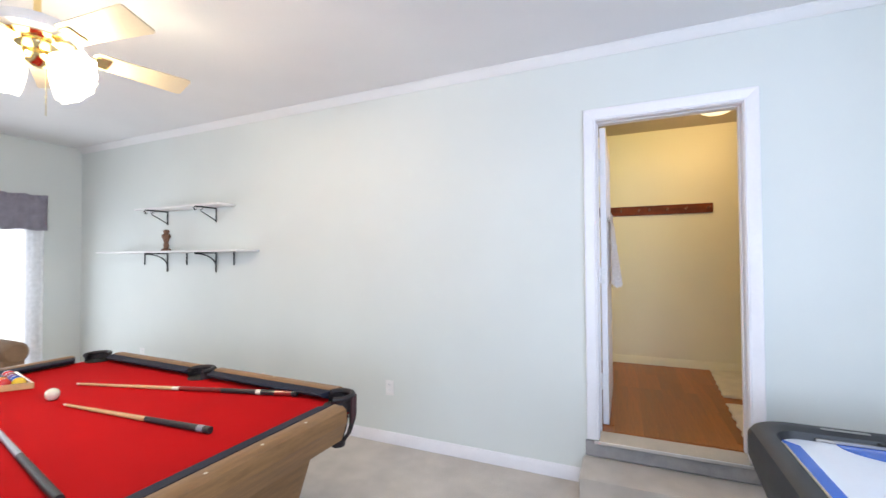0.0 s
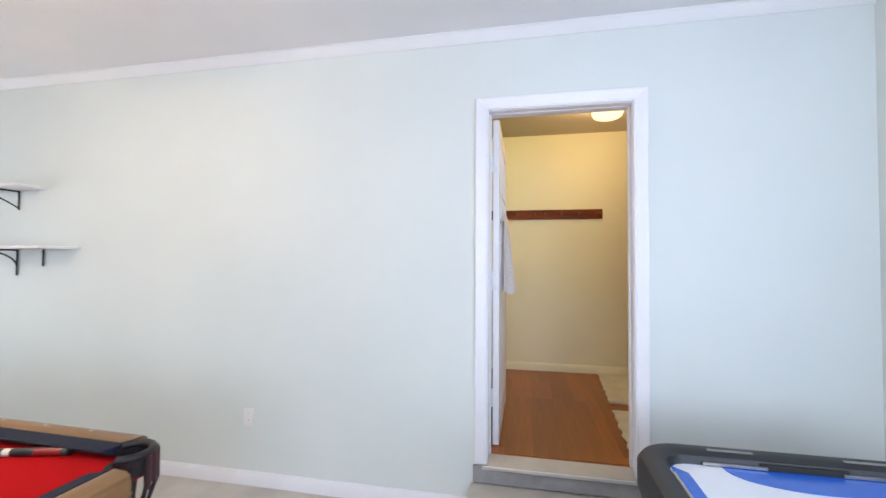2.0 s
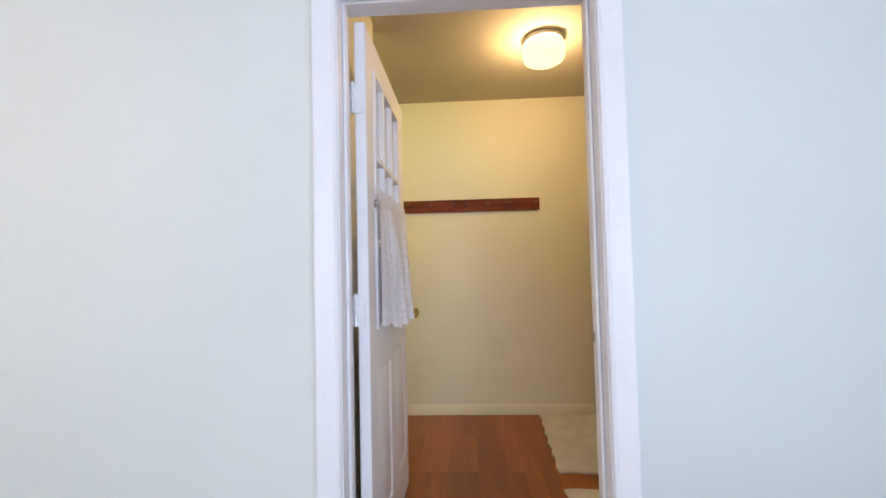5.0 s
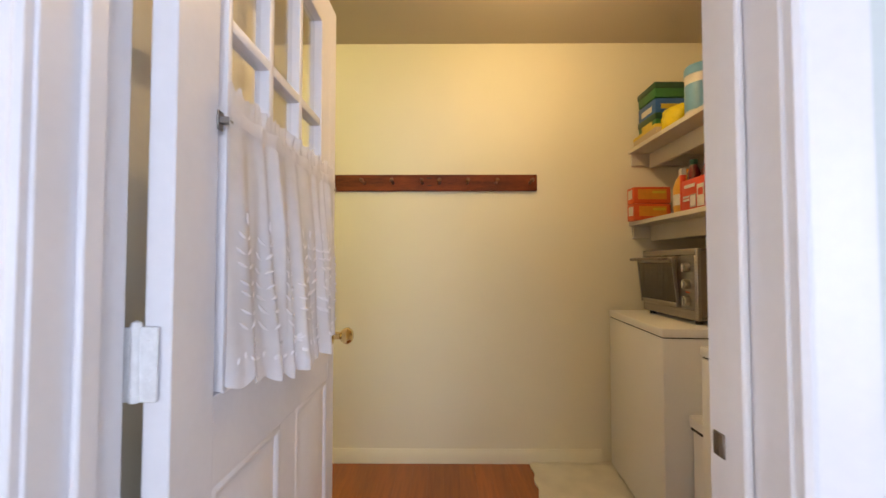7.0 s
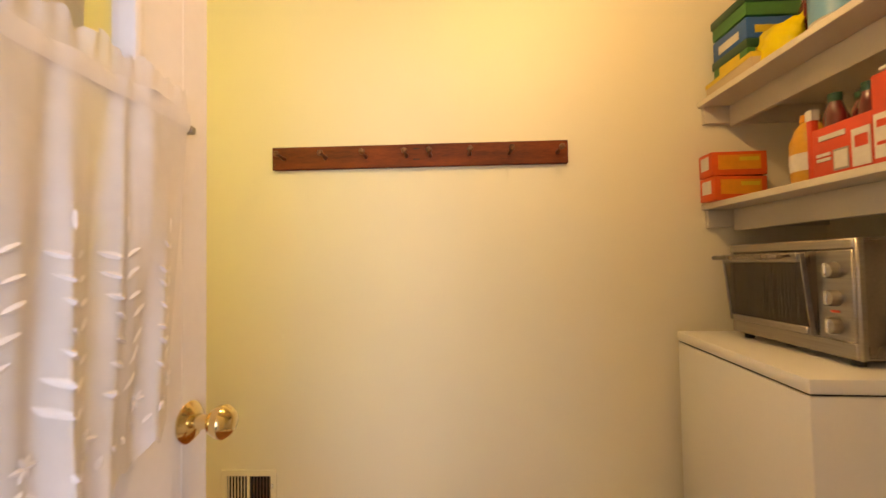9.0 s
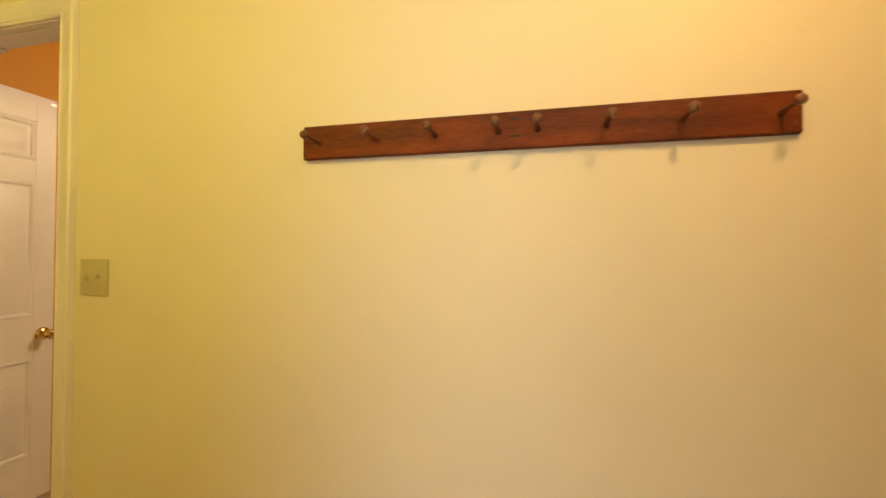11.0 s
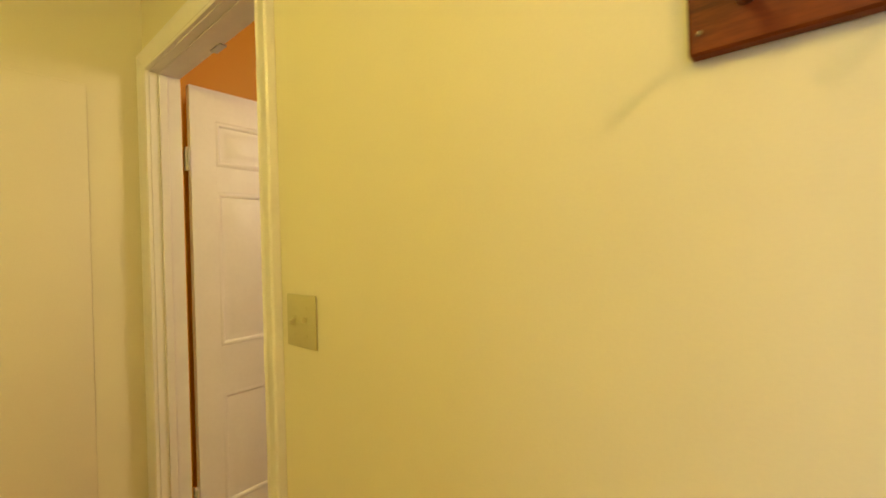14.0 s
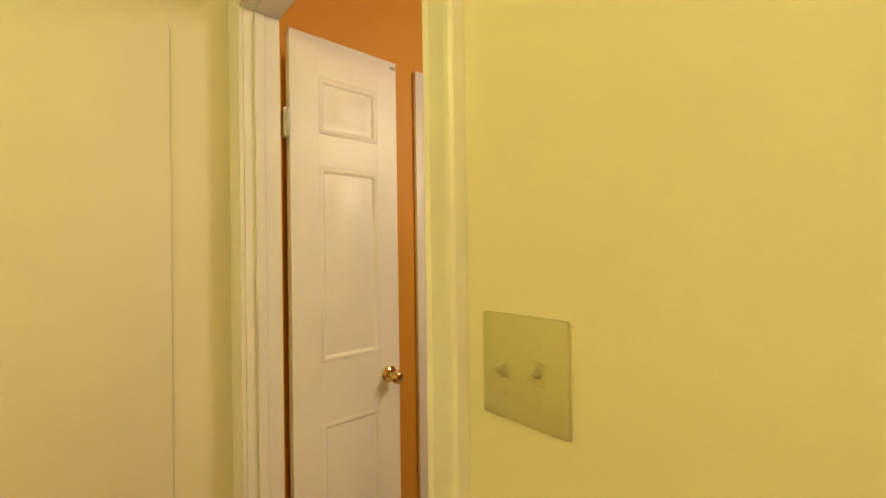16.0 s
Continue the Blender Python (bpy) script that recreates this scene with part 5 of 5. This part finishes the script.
def loft(loops):
    bm = bmesh.new()
    rows = [[bm.verts.new((x, y, z)) for x, y in pts] for pts, z in loops]
    n = len(rows[0])
    for a, b in zip(rows, rows[1:]):
        for k in range(n):
            bm.faces.new((a[k], a[(k + 1) % n], b[(k + 1) % n], b[k]))
    bmesh.ops.recalc_face_normals(bm, faces=bm.faces)
    return bm


low1 = rounded(-HW + 0.05, -HL + 0.05, HW - 0.05, -0.05, 0.14, 10)
part("rail", loft([(low1, Z1 - 0.24), (o, Z1 - 0.10), (o, Z1 - 0.022), (f, Z1 - 0.004), (rounded(-HW + 0.03, -HL + 0.03, HW - 0.03, -0.03, 0.14, 10), Z1), (rounded(-HW + 0.062, -HL + 0.062, HW - 0.062, -0.062, 0.11, 10), Z1 - 0.002),
                   (i1, Z1 - 0.010), (i2, Z1 - 0.042)]), "black", ah)
SZ = Z1 - 0.036
part("playing_surface", prism(rounded(-HW + 0.098, -HL + 0.098, HW - 0.098, -0.098, 0.083, 10), SZ - 0.02, SZ), "ice", ah, "glossy white playing surface")
for sx in (-1, 1):
    xa, xb = sx * (HW - 0.112), sx * (HW - 0.158)
    part("stripe", prism([(xa, -0.125), (xa, -HL + 0.125), (xb, -HL + 0.17), (xb, -0.17)], SZ + 0.0004, SZ + 0.0014), "blue", ah, "blue border stripe")
part("deflector", tube([(-HW + 0.106, -0.19, SZ + 0.006), (-HW + 0.106, -HL + 0.19, SZ + 0.006)], 0.005, 8), "alu", ah, "bright metal deflector")
cre = [(0.25 * math.cos(radians(a)), -0.102 - 0.13 * math.sin(radians(a)) ** 0.8) for a in range(0, 181, 9)]
part("crease", prism(cre, SZ + 0.0004, SZ + 0.0016), "blue", ah, "blue goal crease")
cl2 = [(0.25 * math.cos(radians(a)), -HL + 0.102 + 0.13 * math.sin(radians(a)) ** 0.8) for a in range(0, 181, 9)]
part("crease", prism(cl2, SZ + 0.0004, SZ + 0.0016), "blue", ah)
part("goal", rbox((-0.13, -0.103, SZ + 0.002), (0.13, -0.090, SZ + 0.022), 0.002), "dark", ah, "dark goal slot")
for x in (-0.21, 0.21):
    part("goal_plate", rbox((x - 0.10, -0.106, SZ + 0.003), (x + 0.10, -0.097, SZ + 0.014), 0.001), "steel", ah, "bright metal plate beside the goal")
    part("rail_plate", rbox((x - 0.068, -0.060, Z1 - 0.0015), (x + 0.078, -0.046, Z1 + 0.0015), 0.001), "steel", ah, "dull metal strip on the rail")
part("cabinet", moved(prism(rounded(-HW + 0.07, -HL + 0.07, HW - 0.07, -0.07, 0.12, 8), Z1 - 0.36, Z1 - 0.238), Matrix()), "black", ah)
for sx in (-1, 1):
    for y in (-0.32, -HL + 0.32):
        part("leg", rbox((sx * 0.33 - 0.05, y - 0.09, 0.02), (sx * 0.33 + 0.05, y + 0.09, Z1 - 0.358), 0.012, 2), "black", ah)
        part("foot", lathe([(0, 0), (0.035, 0), (0.035, 0.012), (0.015, 0.021), (0, 0.021)], 14, (sx * 0.33, y, 0)), "black", ah)

# ---- armchair by the window ----
ch = thing("armchair", "tan upholstered armchair with rolled arms by the window", "armchair", pose(-4.75, -1.45, CARPET + 0.0, 0, 0, 0))
part("seat", rbox((-0.40, -0.30, 0.12), (0.34, 0.30, 0.45), 0.06, 4), "tan", ch)
part("backrest", moved(rbox((-0.12, -0.34, 0), (0.10, 0.34, 0.55), 0.07, 4), pose(-0.36, 0, 0.36, 0, -12, 0)), "tan", ch)
for s in (-1, 1):
    part("arm", join(moved(lathe([(0, -0.40), (0.06, -0.40), (0.09, -0.38), (0.092, 0.34), (0.07, 0.37), (0, 0.37)], 20), pose(0, s * 0.39, 0.66, 0, 90, 0)),
                     rbox((-0.38, s * 0.39 - 0.07, 0.08), (0.34, s * 0.39 + 0.07, 0.67), 0.03, 3)), "tan", ch)
for x in (-0.33, 0.28):
    for y in (-0.36, 0.36):
        part("leg", lathe([(0, 0), (0.022, 0), (0.032, 0.1), (0, 0.1)], 12, (x, y, 0)), "walnut", ch)

# ---- ceiling fan ----
FX, FY, FZ = -2.10, -1.86, 2.07
fan = thing("ceiling_fan", "white ceiling fan with brass fittings and lit tulip shades", "ceiling fan", pose(FX, FY, FZ))
part("downrod", tube([(0, 0, 0.06), (0, 0, CEIL - FZ - 0.02)], 0.013, 12), "brass", fan)
part("canopy", lathe([(0, CEIL - FZ - 0.001), (0.07, CEIL - FZ - 0.001), (0.07, CEIL - FZ - 0.02), (0.03, CEIL - FZ - 0.06), (0, CEIL - FZ - 0.06)], 28), "brass", fan)
part("motor", lathe([(0, 0.10), (0.05, 0.10), (0.09, 0.085), (0.135, 0.065), (0.15, 0.035), (0.15, 0.015), (0.125, 0.0), (0.08, -0.01), (0, -0.01)], 36), "white", fan)
part("trim_ring", lathe([(0.12, 0.0), (0.13, -0.006), (0.11, -0.018), (0.07, -0.024), (0.06, -0.05), (0.045, -0.06), (0, -0.06)], 36), "brass", fan)
for k in range(5):
    a = 7 + 72 * k
    m = pose(0, 0, -0.012, 0, 0, a) @ pose(0, 0, 0, -14, 0, 0)
    part("blade_iron", moved(join(rbox((0.10, -0.018, -0.006), (0.20, 0.018, 0.0), 0.003), rbox((0.19, -0.04, -0.006), (0.25, 0.04, -0.001), 0.003)), m), "brass", fan)
    outline = [(0.20, -0.056), (0.565, -0.072), (0.577, -0.068), (0.581, -0.060), (0.581, 0.060), (0.577, 0.068), (0.565, 0.072), (0.20, 0.058), (0.185, 0.03), (0.185, -0.03)]
    part("blade", moved(prism(outline, 0.0005, 0.007), m), "fanwhite", fan)
part("light_hub", lathe([(0, -0.055), (0.055, -0.06), (0.065, -0.075), (0.05, -0.10), (0.02, -0.115), (0, -0.118)], 24), "brass", fan)
for k in range(4):
    a = 20 + 90 * k
    m = pose(0, 0, -0.085, 0, 0, a) @ Matrix.Translation((0.075, 0, 0)) @ pose(0, 0, 0, 0, 120, 0)
    part("light_arm", moved(tube([(0, 0, -0.04), (0, 0, 0.01)], 0.012, 10), m), "brass", fan)
    bm = sheet(lambda u, v: Vector(((0.026 + 0.062 * v ** 0.7 + 0.006 * v * math.sin(u * 2 * math.pi * 8)) * math.cos(2 * math.pi * u), (0.026 + 0.062 * v ** 0.7 + 0.006 * v * math.sin(u * 2 * math.pi * 8)) * math.sin(2 * math.pi * u), 0.005 + 0.115 * v)), 48, 8)
    s = part("shade", moved(bm, m), "fanglass", fan, "glowing ruffled glass tulip shade")
    s.visible_shadow = False
    w = m @ Vector((0, 0, 0.07))
    point_lamp("fan_bulb", (FX + w.x, FY + w.y, FZ + w.z), LIGHT["fan"], (1.0, 0.80, 0.52), 0.03)
part("pull_chain", tube([(0.03, 0.02, -0.11), (0.03, 0.02, -0.32)], 0.0015, 6), "brass", fan)

# ---- strip floor of the small room, board by board ----
fl = structure("floor_small_room", join(rbox((LX, 0.121, -0.1), (RX, FAR - 0.001, FLOOR - 0.003)), rbox((JL + 0.0005, 0.0505, -0.012), (JR - 0.0005, 0.1205, FLOOR - 0.003))), "plank", "red-brown varnished oak strip floor", "wood floor")
BW = 0.0825
pieces = {}
rng = random.Random(8)
x = LX + 0.004
while x < RX - 0.02:
    y = 0.0515 if JL < x and x + BW < JR else 0.150
    while y < FAR - 0.02:
        want = rng.choice((0.45, 0.6, 0.8, 1.0))
        end = min(FAR - 0.002, y + want)
        if FAR - end < 0.25:
            end = FAR - 0.002
        ln = round(end - y, 2)
        if ln not in pieces:
            ob = part("plank", rbox((0, 0, -0.0028), (BW - 0.0003, ln - 0.0003, 0.0)), "plank", fl)
            ob.location = (x, y, FLOOR)
            pieces[ln] = ob
        else:
            same("plank", pieces[ln], fl, Matrix.Translation((x, y, FLOOR)))
        y += ln
    x += BW
